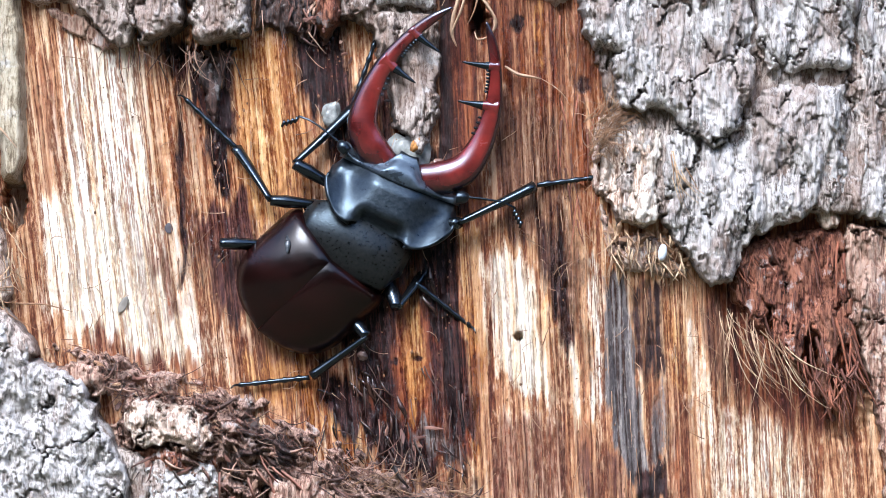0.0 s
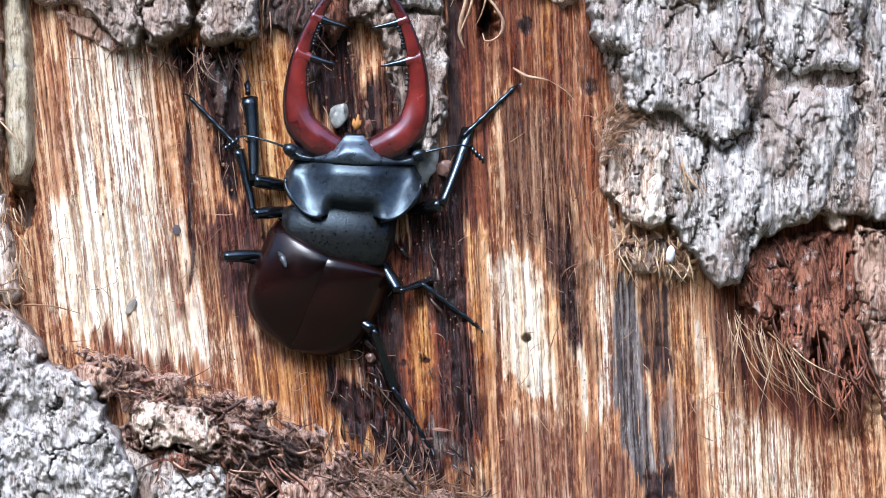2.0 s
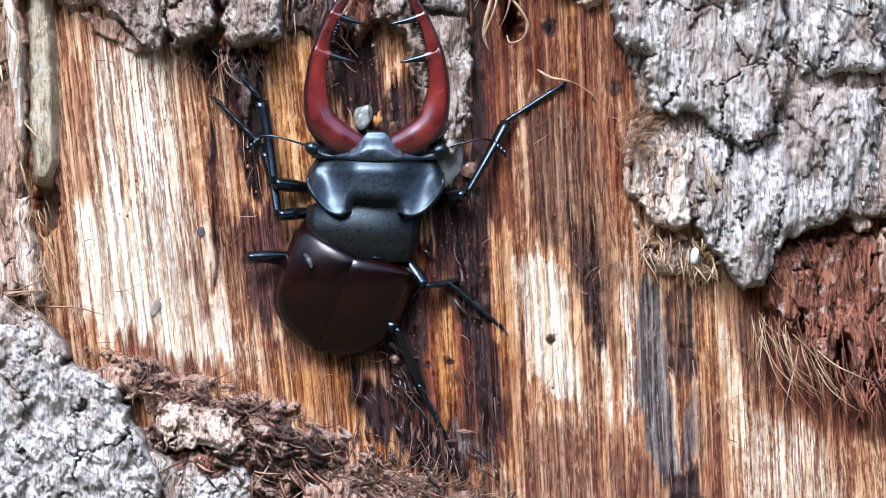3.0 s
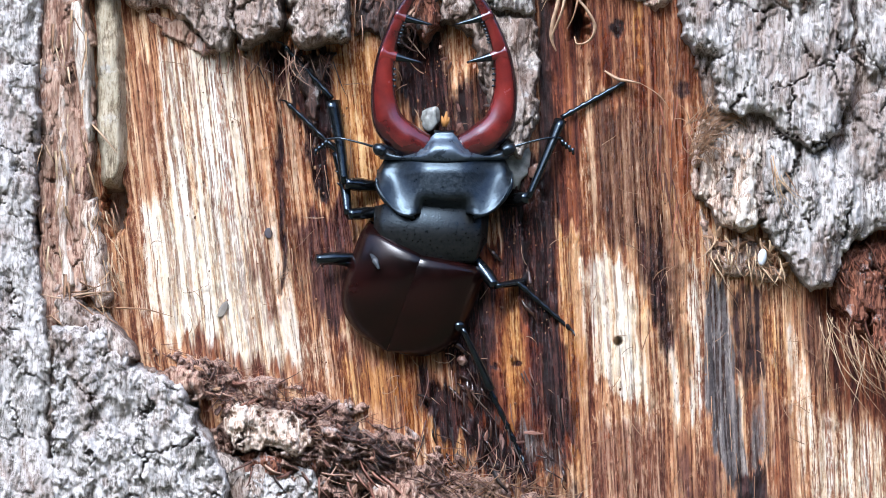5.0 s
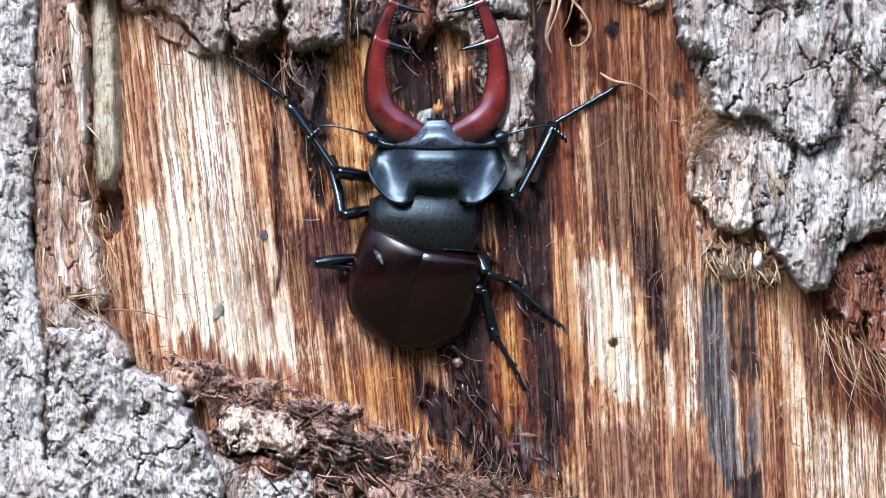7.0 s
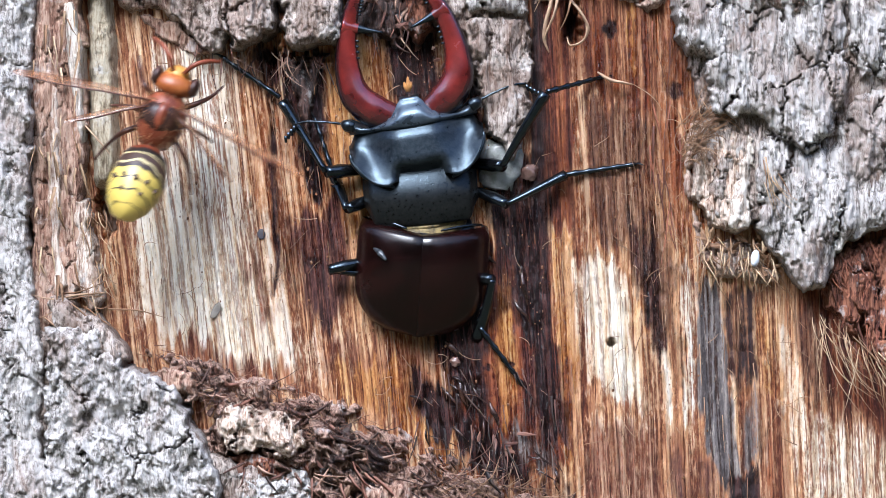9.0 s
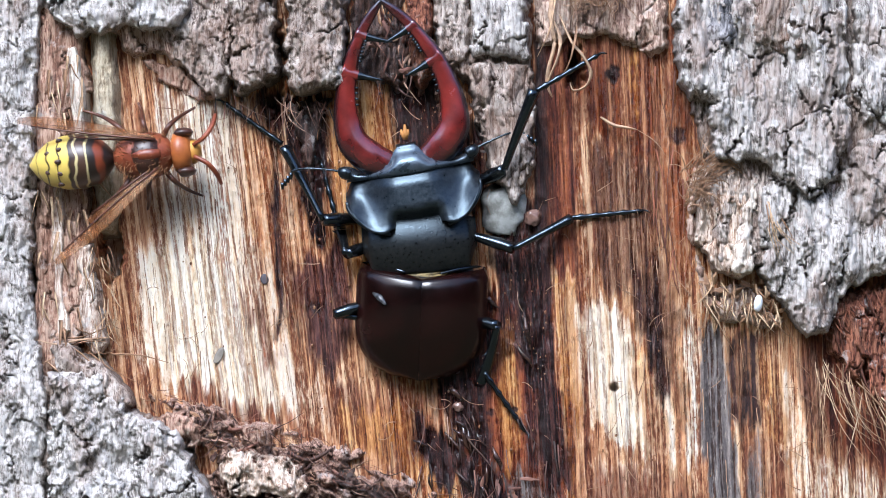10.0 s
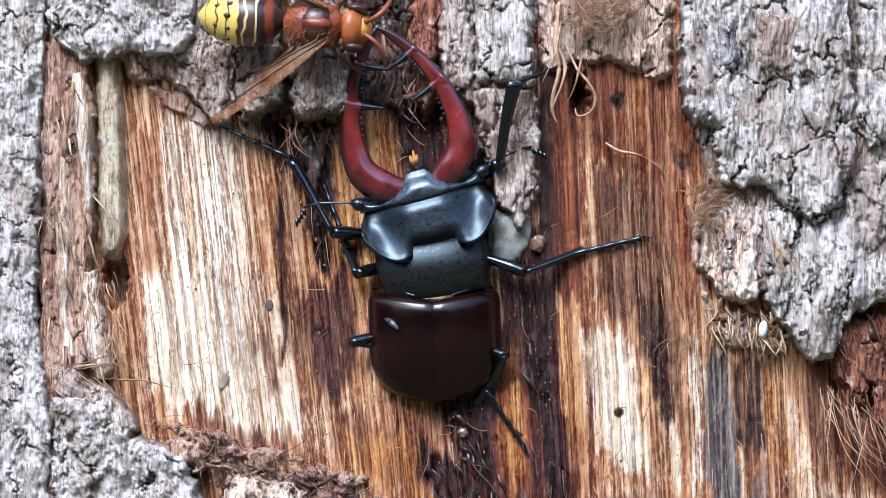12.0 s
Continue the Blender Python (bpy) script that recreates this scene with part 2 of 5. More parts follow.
RED_TORN = bark_material("torn_red_brown_bark", (0.085, 0.036, 0.025), (0.26, 0.135, 0.09), (0.50, 0.35, 0.26), 1.0, stained=0.5, stretch=0.12)
RIB = bark_material("smooth_tan_bark", (0.16, 0.12, 0.075), (0.32, 0.26, 0.17), (0.46, 0.40, 0.29), 1.0, stained=0.7)


# ---- the trunk ----
def mesh_from(name, verts, faces, smooth=True):
    me = bpy.data.meshes.new(name)
    me.vertices.add(len(verts))
    me.vertices.foreach_set("co", np.asarray(verts, np.float32).ravel())
    me.loops.add(faces.size)
    me.loops.foreach_set("vertex_index", faces.astype(np.int32).ravel())
    me.polygons.add(len(faces))
    me.polygons.foreach_set("loop_start", np.arange(0, faces.size, faces.shape[1], dtype=np.int32))
    me.update(calc_edges=True)
    me.validate()
    me.polygons.foreach_set("use_smooth", np.full(len(me.polygons), smooth))
    return me


def sheet_mesh(name, gx, gy, h, keep):
    """A relief over the plan: grid places, heights and the grid points that stay."""
    ny, nx = gx.shape
    x = (gx - 784) * S
    verts = np.stack([x, -h * S + x * x / (2 * RT), H + (441 - gy) * S], -1).reshape(-1, 3)
    idx = np.arange(ny * nx).reshape(ny, nx)
    quad = np.stack([idx[:-1, :-1], idx[1:, :-1], idx[1:, 1:], idx[:-1, 1:]], -1).reshape(-1, 4)
    quad = quad[keep.ravel()[quad].all(1)]
    used = np.unique(quad)
    back = np.zeros(ny * nx, np.int64)
    back[used] = np.arange(len(used))
    return mesh_from(name, verts[used], back[quad]), used


def part(name, data, material, parent, label=""):
    if isinstance(data, bmesh.types.BMesh):
        bm, data = data, bpy.data.meshes.new(name)
        bm.to_mesh(data)
        bm.free()
    if material and not data.materials:
        data.materials.append(material)
    ob = new(name, data)
    ob.parent = parent
    return tagged(ob, label)


trunk = tagged(new("tree_trunk"), "old oak trunk with a bared streaked wound among grey bark", "tree trunk")


def blob(x, y, cx, cy, rx, ry, lean=0.0, hard=0.38):
    """1 in the middle of a leaning oval, 0 outside."""
    u = (x - cx + lean * (y - cy)) / rx
    v = (y - cy) / ry
    return 1 - step01(np.hypot(u, v), 1 - hard, 1 + hard)


def build_sapwood():
    gx, gy = np.meshgrid(np.arange(-330, 1750, 3.0), np.arange(-340, 1150, 3.0))
    wx = gx + 10 * fbm(gx / 50, gy / 140, 3) + 6 * perlin(gx / 12, gy / 80, 4)
    wy = gy + 34 * fbm(gx / 18, gy / 240, 5) + 18 * perlin(gx / 6, gy / 160, 6)
    o = lambda *a, **k: blob(wx, wy, *a, **k)

    def area(outline, soft=16):
        return step01(inside(wx, wy, outline), -soft, soft)
    most = lambda *fields: np.maximum.reduce(list(fields))
    # cream: dry wood, palest low in the wound and round the bored hole
    bright = most(0.97 * area([(70, 350), (200, 330), (262, 400), (300, 480), (345, 560), (350, 650), (260, 640), (120, 585), (84, 470)], 34), 0.74 * area([(96, 60), (280, 90), (296, 330), (330, 500), (390, 640), (70, 560), (96, 330)], 30),
                  0.66 * area([(140, 110), (175, 110), (215, 340), (165, 340)]), 0.6 * area([(205, 90), (250, 100), (280, 300), (250, 320)]), 0.42 * area([(330, 560), (470, 600), (480, 665), (350, 665)]),
                  0.98 * area([(852, 450), (916, 440), (946, 530), (980, 640), (1000, 700), (950, 715), (880, 660), (862, 560)], 20), 0.62 * area([(818, 425), (850, 420), (880, 650), (840, 620)]), 0.55 * area([(940, 540), (1000, 560), (1040, 720), (960, 740)], 20),
                  0.62 * area([(1040, 450), (1064, 470), (1068, 735), (1046, 730)], 8), 0.62 * area([(1235, 690), (1420, 760), (1440, 900), (1250, 900)], 30), 0.42 * area([(850, 720), (1020, 740), (1040, 900), (860, 900)], 20),
                  0.5 * area([(1185, 540), (1232, 540), (1260, 720), (1210, 720)], 12), 0.45 * area([(500, 230), (545, 220), (560, 380), (520, 380)]))
    # black wet rot
    dark = most(0.92 * area([(322, 84), (405, 82), (410, 200), (406, 345), (380, 315), (345, 200)], 12), 0.7 * area([(302, 160), (318, 160), (330, 420), (334, 500), (322, 500), (312, 330)], 7), 0.3 * o(360, 480, 26, 90, -0.16),
                0.85 * area([(575, 520), (700, 470), (705, 560), (700, 740), (640, 700), (600, 640)], 24), 0.85 * area([(560, 640), (640, 690), (760, 790), (800, 850), (700, 850), (560, 720)], 22), 0.8 * area([(690, 290), (806, 280), (814, 440), (720, 450)], 20), 0.9 * area([(740, 430), (812, 430), (820, 570), (790, 600), (752, 540)], 14),
                0.74 * area([(776, 560), (834, 570), (846, 770), (786, 780)], 12), 0.62 * area([(690, 430), (764, 424), (772, 570), (708, 560)], 16), 0.5 * area([(480, 800), (860, 840), (860, 940), (480, 940)], 24), 0.95 * area([(500, -60), (600, -60), (620, 180), (560, 230), (520, 130)], 24), 0.7 * area([(770, -60), (800, -60), (810, 320), (775, 330)], 14), 0.95 * area([(832, 0), (862, 0), (858, 60), (838, 60)], 6),
                0.62 * area([(940, 370), (990, 370), (1030, 620), (1000, 640), (960, 520)], 14), 0.5 * area([(1000, 420), (1036, 440), (1050, 700), (1024, 690)], 10), 0.72 * area([(1112, 490), (1180, 500), (1182, 640), (1150, 690), (1118, 640)], 14),
                0.8 * area([(1110, 830), (1180, 820), (1190, 900), (1120, 900)], 16), 0.7 * area([(290, 60), (330, 60), (320, 160), (300, 150)], 10), 0.7 * area([(560, 180), (700, 100), (745, 240), (690, 300), (600, 330), (570, 260)], 26))
    dark = most(dark, *[k * blob(gx + 5 * perlin(gx / 9, gy / 9, 19), gy, *q) for k, q in ((0.85, (916, 42, 14, 18)), (0.7, (1030, 150, 16, 18)), (0.6, (390, 455, 16, 12)), (0.8, (700, 640, 8, 8)), (0.7, (738, 635, 12, 6)))])
    grey = most(0.95 * area([(1062, 480), (1108, 500), (1128, 690), (1150, 840), (1110, 850), (1070, 690)], 10), 0.6 * area([(1160, 660), (1180, 660), (1190, 800), (1140, 840)], 14), 0.7 * area([(690, 720), (820, 780), (830, 830), (760, 810)], 14))
    red = most(0.98 * area([(600, 430), (750, 420), (816, 430), (822, 560), (846, 600), (852, 800), (700, 860), (640, 700)], 14), 0.62 * area([(845, -60), (1050, -60), (1060, 190), (950, 200), (900, 160), (850, 140)], 24), 0.9 * area([(780, -60), (850, -60), (850, 400), (790, 400)], 14), 0.6 * area([(980, 150), (1050, 190), (1046, 420), (990, 300)]),
               0.52 * area([(850, 735), (1060, 745), (1120, 820), (1130, 900), (860, 900)], 24), o(1420, 560, 170, 190), 0.4 * area([(50, 90), (104, 90), (112, 330), (66, 330)], 10), 0.6 * area([(240, 440), (300, 440), (340, 560), (300, 560)], 20), 0.6 * area([(140, 575), (350, 640), (420, 700), (150, 640)], 14), 0.55 * area([(400, 590), (560, 590), (670, 760), (560, 750), (420, 700)], 20), 0.5 * area([(1160, 660), (1230, 700), (1240, 900), (1170, 900)]))
    amber = most(0.95 * area([(405, 95), (520, 60), (545, 220), (560, 400), (430, 390), (410, 250)], 16), 0.9 * area([(706, 490), (742, 470), (748, 720), (722, 740)], 8), 0.7 * area([(420, 630), (560, 630), (650, 740), (650, 830), (540, 740), (430, 710)], 20), 0.8 * area([(812, 410), (850, 410), (862, 640), (830, 620)], 8),
                 0.7 * area([(1172, 540), (1215, 540), (1226, 700), (1186, 700)], 10), 0.6 * area([(940, 530), (990, 540), (1020, 720), (980, 720)], 12), 0.45 * area([(820, 600), (860, 640), (860, 900), (840, 900)], 10), 0.55 * area([(230, 90), (290, 110), (300, 330), (260, 330)], 14), 0.8 * area([(948, -20), (962, -20), (960, 110), (948, 110)], 5), 0.6 * area([(600, 250), (660, 220), (680, 330), (620, 340)]))
    purple = most(0.8 * area([(338, 360), (450, 340), (455, 460), (440, 550), (400, 590), (376, 550), (350, 450)], 20), 0.34 * area([(296, 140), (326, 130), (380, 330), (395, 540), (345, 520), (312, 330)], 14), 0.8 * area([(760, 580), (830, 600), (836, 760), (764, 760)], 16), 0.5 * area([(1000, 780), (1120, 800), (1120, 900), (1010, 900)], 24))
    umber = most(0.68 * area([(862, 150), (985, 190), (1000, 330), (1040, 450), (1040, 640), (990, 600), (940, 440), (870, 400)], 20), 0.6 * area([(1240, 540), (1300, 540), (1310, 700), (1250, 690)], 16))
    wet = most(o(690, 620, 170, 330), 0.9 * o(380, 250, 120, 220), o(600, 120, 160, 260), 0.6 * o(1000, 300, 180, 380))
    lean = gx
    for _ in range(6):
        lean = gx - np.interp(lean, [0, 350, 700, 1000, 1500], [0.13, 0.12, 0.06, 0.035, 0.05]) * (gy - 441)
    lean = lean + 2.2 * perlin(gx / 60, gy / 160, 16) + 0.8 * perlin(gx / 22, gy / 60, 17) + 0.35 * perlin(gx / 9, gy / 24, 21)
    ridge = 3.6 * perlin(lean / 14, gy / 300, 18) + 3.2 * perlin(lean / 7, gy / 150, 11) + 2.0 * perlin(lean / 4, gy / 60, 12) + 6 * perlin(lean / 40, gy / 500, 13)
    h = ridge - 12 * dark * (0.5 + 0.7 * perlin(gx / 12, gy / 40, 14)) - 5 * grey + 2.4 * fbm(gx / 9, gy / 22, 15, 2)
    h = h + dark * 7 * np.abs(perlin(lean / 11, gy / 34, 22)) + umber * 7 * (0.5 - np.abs(perlin(lean / 7, gy / 120, 23)))
    for cx, cy, rx, ry, deep in ((22, 356, 17, 46, 110), (1505, 720, 34, 60, 60), (316, 30, 17, 75, 40), (849, 36, 15, 34, 60), (600, 60, 60, 70, 22), (690, 150, 70, 100, 16), (1440, 660, 14, 60, 40)):
        h -= deep * blob(gx + 8 * perlin(gx / 9, gy / 14, 81), gy + 14 * perlin(gx / 9, gy / 20, 82), cx, cy, rx, ry)
    h -= 30 * (np.hypot(gx - 919, (gy - 596) * 1.1) < 8)
    h += 2 * blob(wx, wy, 215, 540, 14, 24)
    me, used = sheet_mesh("sapwood", gx, gy, h, np.ones(gx.shape, bool))
    for name, chans in (("zone", (bright, dark, grey)), ("wet", (wet, red, amber)), ("tone", (purple, umber, 0 * gx))):
        a = me.attributes.new(name, "FLOAT_COLOR", "POINT")
        a.data.foreach_set("color", np.stack([*chans, np.ones(gx.shape)], -1).reshape(-1, 4)[used].astype(np.float32).ravel())
    a = me.attributes.new("grain_run", "FLOAT_VECTOR", "POINT")
    a.data.foreach_set("vector", (np.stack([lean, 0 * gx, -gy], -1) * S).reshape(-1, 3)[used].astype(np.float32).ravel())
    return part("sapwood", me, WOOD, trunk, "bared sapwood streaked cream, orange and dark brown")


def build_plate(name, outline, thick, material, label="", seed=1, rough=1.0, grain=1.0, edge=7.0, step=2.2, fissure=46.0, ragged=1.0, crack=1.0, lumpy=0.0, pits=(), crust=1.0):
    """A slab of bark: ragged edge, steep sides, flaking layers, thin cracks and fine furrows."""
    xs, ys = [p[0] for p in outline], [p[1] for p in outline]
    x0, x1, y0, y1 = max(min(xs) - 15, -330), min(max(xs) + 15, 1750), max(min(ys) - 15, -340), min(max(ys) + 15, 1150)
    gx, gy = np.meshgrid(np.arange(x0, x1, step), np.arange(y0, y1, step))
    wob = ragged * (9 * fbm(gx / 45, gy / 45, seed, 3) + 4.5 * fbm(gx / 17, gy / 26, seed + 2, 3, 0.6))
    d = inside(gx, gy, outline) + wob
    jx, jy = gx + 15 * fbm(gx / 40, gy / 40, seed + 3, 4, 0.62), gy + 17 * fbm(gx / 40, gy / 40, seed + 4, 4, 0.62)
    wx, wy = gx + 8 * fbm(gx / 46, gy / 70, seed + 33, 2), gy + 14 * fbm(gx / 46, gy / 70, seed + 34, 2)
    f1, f2, own = cells(jx / (fissure * 1.9), jy / (fissure * 2.4), seed)
    g1, g2, own2 = cells(jx / (fissure * 0.55), jy / (fissure * 1.3), seed + 31)
    patchy = step01(fbm(gx / 70, gy / 70, seed + 12, 2), -0.25, 0.35)
    split = crack * (1 - step01(f2 - f1, 0.01, 0.055)) * patchy
    chip = crack * (1 - step01(g2 - g1, 0.0, 0.08)) * step01(fbm(gx / 50, gy / 60, seed + 13, 2), 0.1, 0.5)
    # torn layers: terraces that run up the trunk and break off crosswise
    n = 2.2 * fbm(wx / 30, crust * wy / 120, seed + 5, 3, 0.5)
    flake = 5.5 * (np.floor(n) + step01(n - np.floor(n), 0.78, 1.0))
    relief = 13 * fbm(gx / 110, gy / 140, seed + 6, 2) + 9 * (own - 0.5) + 3 * (own2 - 0.5) + flake - 16 * split - 5 * chip
    tx, ty = gx + 3 * fbm(gx / 22, gy / 44, seed + 14, 2), crust * (gy + 8 * fbm(gx / 22, gy / 44, seed + 15, 2))
    relief = relief + 5.5 * facets(tx / 26, ty / 74, seed + 16) + 2.4 * facets(tx / 8, ty / 34, seed + 23) - 2.2 * np.abs(perlin(tx / 9, ty / 70, seed + 24))
    relief = relief + grain * (1.3 * perlin(tx / 4.6, ty / 44, seed + 7) + 0.7 * perlin(tx / 2.9, ty / 20, seed + 8)) + 0.35 * perlin(gx / 4, gy / 6, seed + 9)
    if lumpy:
        lu, lv = 0.93 * wx + 0.37 * wy, 0.93 * wy - 0.37 * wx
        relief = relief + lumpy * (34 * fbm(lu / 80, lv / 20, seed + 40, 4, 0.6) + 14 * np.abs(perlin(lu / 34, lv / 6, seed + 41)) - 6)
    side = step01(d, -5, edge)
    h = -22 + side * (thick + 22) + rough * relief * step01(d, -2, edge * 1.6) - 0.16 * thick * (1 - step01(d, 0, edge * 4))
    for cx, cy, rx, ry, deep in pits:
        h = h - deep * blob(gx + 10 * perlin(gx / 16, gy / 16, seed + 50), gy + 10 * perlin(gx / 16, gy / 16, seed + 51), cx, cy, rx, ry)
    me, used = sheet_mesh(name, gx, gy, h, d > -8)
    a = me.attributes.new("split", "FLOAT_COLOR", "POINT")
    rim = np.clip(np.maximum(np.maximum(split, 0.15 * chip), 1 - step01(d, -2, 5)), 0, 1)
    a.data.foreach_set("color", np.stack([rim, rim, rim, np.ones(rim.shape)], -1).reshape(-1, 4)[used].astype(np.float32).ravel())
    return part(name, me, material, trunk, label)


def build_bark():
    P = build_plate
    # young bark that shows in the gaps between the plates
    P("under_bark", [(1044, -340), (1750, -340), (1750, 396), (1504, 376), (1420, 378), (1310, 420), (1262, 440), (1200, 380), (1096, 384), (1076, 210), (1050, 80)], 64, BARK_BROWN, "brown bark in the gaps between plates", 51)
    P("under_bark", [(-330, -340), (308, -340), (306, 30), (236, 40), (150, 0), (60, -46), (-100, -60), (-140, 200), (-330, 300)], 44, BARK_BROWN, "", 52)
    P("under_bark", [(342, -340), (470, -340), (440, 30), (344, 40)], 44, BARK_BROWN, "", 55)
    P("under_bark", [(-330, 560), (-60, 570), (30, 610), (150, 690), (200, 780), (330, 830), (390, 860), (390, 1150), (-330, 1150)], 50, BARK_BROWN, "", 53)
    P("under_bark", [(600, -340), (780, -340), (772, 60), (760, 240), (700, 210), (664, 60), (610, 20)], 26, BARK_BROWN, "", 54)
    # old bark around the wound
    P("bark_plate", [(-330, -340), (-125, -340), (-100, -100), (-112, 60), (-104, 200), (-118, 400), (-100, 520), (-85, 640), (-95, 760), (-60, 900), (-60, 1150), (-330, 1150)], 80, CRUST, "grey furrowed bark at the trunk's side", 21, 0.9, 1.4, fissure=40, crack=0.8, crust=1.5)
    P("bark_plate", [(-104, -250), (170, -250), (166, -60), (140, -30), (40, -40), (-40, -28), (-95, -70)], 92, CRUST, "", 22, 1.0, 0.6, crust=2.0)
    P("bark_plate", [(110, -60), (240, -70), (246, 40), (232, 84), (190, 72), (140, 20)], 62, BARK_BROWN, "", 23, 1.2, 0.6, crust=2.0)
    P("bark_plate", [(222, -300), (316, -300), (322, 40), (296, 70), (250, 82), (226, 40)], 84, BARK_BROWN, "", 24, 1.1, 0.6, crust=2.0)
    P("bark_plate", [(334, -340), (444, -340), (442, 60), (420, 76), (352, 78), (334, 40)], 84, BARK_BROWN, "", 25, 1.0, 0.6, crust=1.8)
    P("bark_plate", [(594, -340), (662, -340), (664, 30), (606, 36)], 42, BARK_BROWN, "", 26, 0.8)
    P("bark_plate", [(660, -340), (764, -340), (770, 12), (722, 20), (662, 16)], 52, BARK, "", 27, 0.8)
    P("bark_plate", [(666, 20), (772, 14), (776, 200), (748, 280), (700, 225), (674, 130)], 36, BARK_BROWN, "", 28, 0.9)
    P("bark_plate", [(1022, -340), (1326, -340), (1330, 60), (1334, 150), (1304, 235), (1262, 274), (1200, 236), (1180, 204), (1092, 192), (1078, 100), (1040, 78), (1024, 20)], 105, BARK, "thick grey bark plate with pale lichen", 29, 1.2)
    P("bark_plate", [(1150, -112), (1290, -118), (1304, 0), (1240, 22), (1160, -6)], 113, BARK_BROWN, "brown worn patch of bark", 64, 0.8)
    P("bark_plate", [(1066, -96), (1136, -110), (1134, -20), (1100, 10), (1072, -30)], 113, DARK_BARK, "dark grey patch of bark", 65, 0.8)
    P("bark_plate", [(1336, -340), (1530, -340), (1526, 20), (1504, 124), (1352, 138), (1336, 60)], 96, BARK, "", 30)
    P("bark_plate", [(1180, 208), (1262, 252), (1306, 240), (1344, 158), (1372, 150), (1500, 142), (1508, 352), (1440, 368), (1400, 396), (1330, 420), (1296, 500), (1256, 512), (1226, 470), (1176, 404), (1166, 300)], 84, BARK, "", 31, 1.2)
    P("bark_plate", [(1068, 204), (1190, 216), (1172, 300), (1168, 396), (1092, 404), (1064, 330)], 62, PALE, "pale pinkish inner bark", 32, 0.9)
    P("bark_plate", [(1150, 236), (1174, 228), (1170, 300), (1160, 394), (1112, 398), (1128, 320)], 88, SPLINT, "pale torn wood splinter", 57, 0.5, 3.0, edge=6)
    P("bark_plate", [(1506, -340), (1750, -340), (1750, 420), (1600, 400), (1512, 386)], 70, BARK, "", 33, fissure=46)
    P("bark_plate", [(1500, 396), (1750, 410), (1750, 1150), (1590, 1150), (1560, 760), (1530, 640), (1496, 520)], 48, RED_TORN, "", 34)
    P("bark_plate", [(-90, 570), (10, 566), (64, 630), (150, 672), (186, 740), (230, 830), (250, 1150), (-90, 1150)], 92, CRUST, "grey crinkled bark plate below the wound", 35, 1.2, 0.5, crust=2.6)
    P("bark_plate", [(-84, 512), (-50, 516), (24, 560), (66, 622), (44, 646), (-20, 606), (-76, 566)], 74, BARK_BROWN, "grey frayed bark edge", 58, 0.8, 3.5)
    P("bark_plate", [(214, 730), (250, 704), (350, 716), (388, 772), (350, 800), (300, 790), (232, 800)], 82, PALE, "pale flaking lump of bark", 36, 1.4, 0.5, crust=2.6)
    # the shadow under the pale lump, built as a red-brown slab
    P("bark_plate", [(236, 796), (300, 786), (380, 794), (392, 822), (330, 834), (262, 824)], 56, INNER, "red-brown slab standing for the shade under the pale lump", 70, 1.2)
    P("bark_plate", [(478, 842), (560, 836), (620, 876), (640, 960), (480, 960)], 58, RED_TORN, "", 71, 1.2)
    P("bark_plate", [(94, 648), (150, 640), (196, 664), (180, 700), (120, 694)], 66, RED_TORN, "", 72, 1.2, ragged=1.6)
    P("bark_plate", [(262, 668), (300, 664), (316, 700), (280, 706), (248, 690)], 58, RED_TORN, "", 73, 0.9, ragged=1.4)
    # wet rot; its black also carries the shade of a hollow
    P("inner_bark", [(388, 752), (450, 742), (540, 790), (520, 850), (470, 880), (410, 870), (392, 810)], 42, WETROT, "wet black rot and the dark of a hollow among the shreds", 74, 1.5, lumpy=0.5, pits=((446, 840, 22, 30, 50), (400, 800, 16, 20, 40)))
    P("bark_plate", [(256, 826), (390, 812), (400, 1150), (262, 1150)], 60, CRUST, "", 37, 1.0, 0.5, crust=2.4)
    P("bark_plate", [(1442, 358), (1496, 352), (1486, 402), (1464, 412), (1448, 392)], 40, PALE, "tan flake", 38, 0.5)
    # inner bark
    P("inner_bark", [(-120, -100), (-20, -40), (-14, 100), (-16, 330), (-10, 470), (-40, 560), (-120, 600)], 42, RED_TORN, "reddish torn inner bark in upright layers", 41, 0.5, 4.0)
    P("inner_bark", [(-112, -80), (-78, -60), (-80, 120), (-88, 300), (-80, 440), (-112, 470)], 54, RED_TORN, "", 61, 0.4, 3.5, edge=12, ragged=0.8)
    P("inner_bark", [(-84, 120), (-58, 140), (-52, 300), (-58, 420), (-40, 500), (-76, 520), (-90, 340)], 56, TORN, "whitish torn sliver of inner bark", 62, 0.3, 3.5, edge=10, ragged=0.35, crack=0.2)
    P("inner_bark", [(-46, 330), (-10, 340), (6, 420), (22, 520), (-12, 556), (-40, 470)], 50, TORN, "", 63, 0.4, 3.5, edge=12, ragged=0.9)
    P("inner_bark", [(-110, -110), (240, -110), (230, 20), (150, 34), (90, 10), (40, 6), (30, -30), (-16, -30), (-20, 60), (-60, 40)], 34, PINK, "", 50, 0.9, 1.8, edge=16)
    P("inner_bark", [(-62, -14), (-34, -20), (-16, 60), (-14, 230), (-26, 270), (-40, 180), (-56, 90)], 58, SPLINT, "raised pale slat of inner bark", 56, 0.3, 3.4, edge=10, ragged=0.3, crack=0.2)
    P("inner_bark", [(-20, -60), (38, -50), (46, 120), (48, 280), (30, 326), (-6, 326), (-20, 200)], 46, RIB, "smooth tan bark rib", 42, 0.3, 0.6, edge=20, ragged=0.4, crack=0.2)
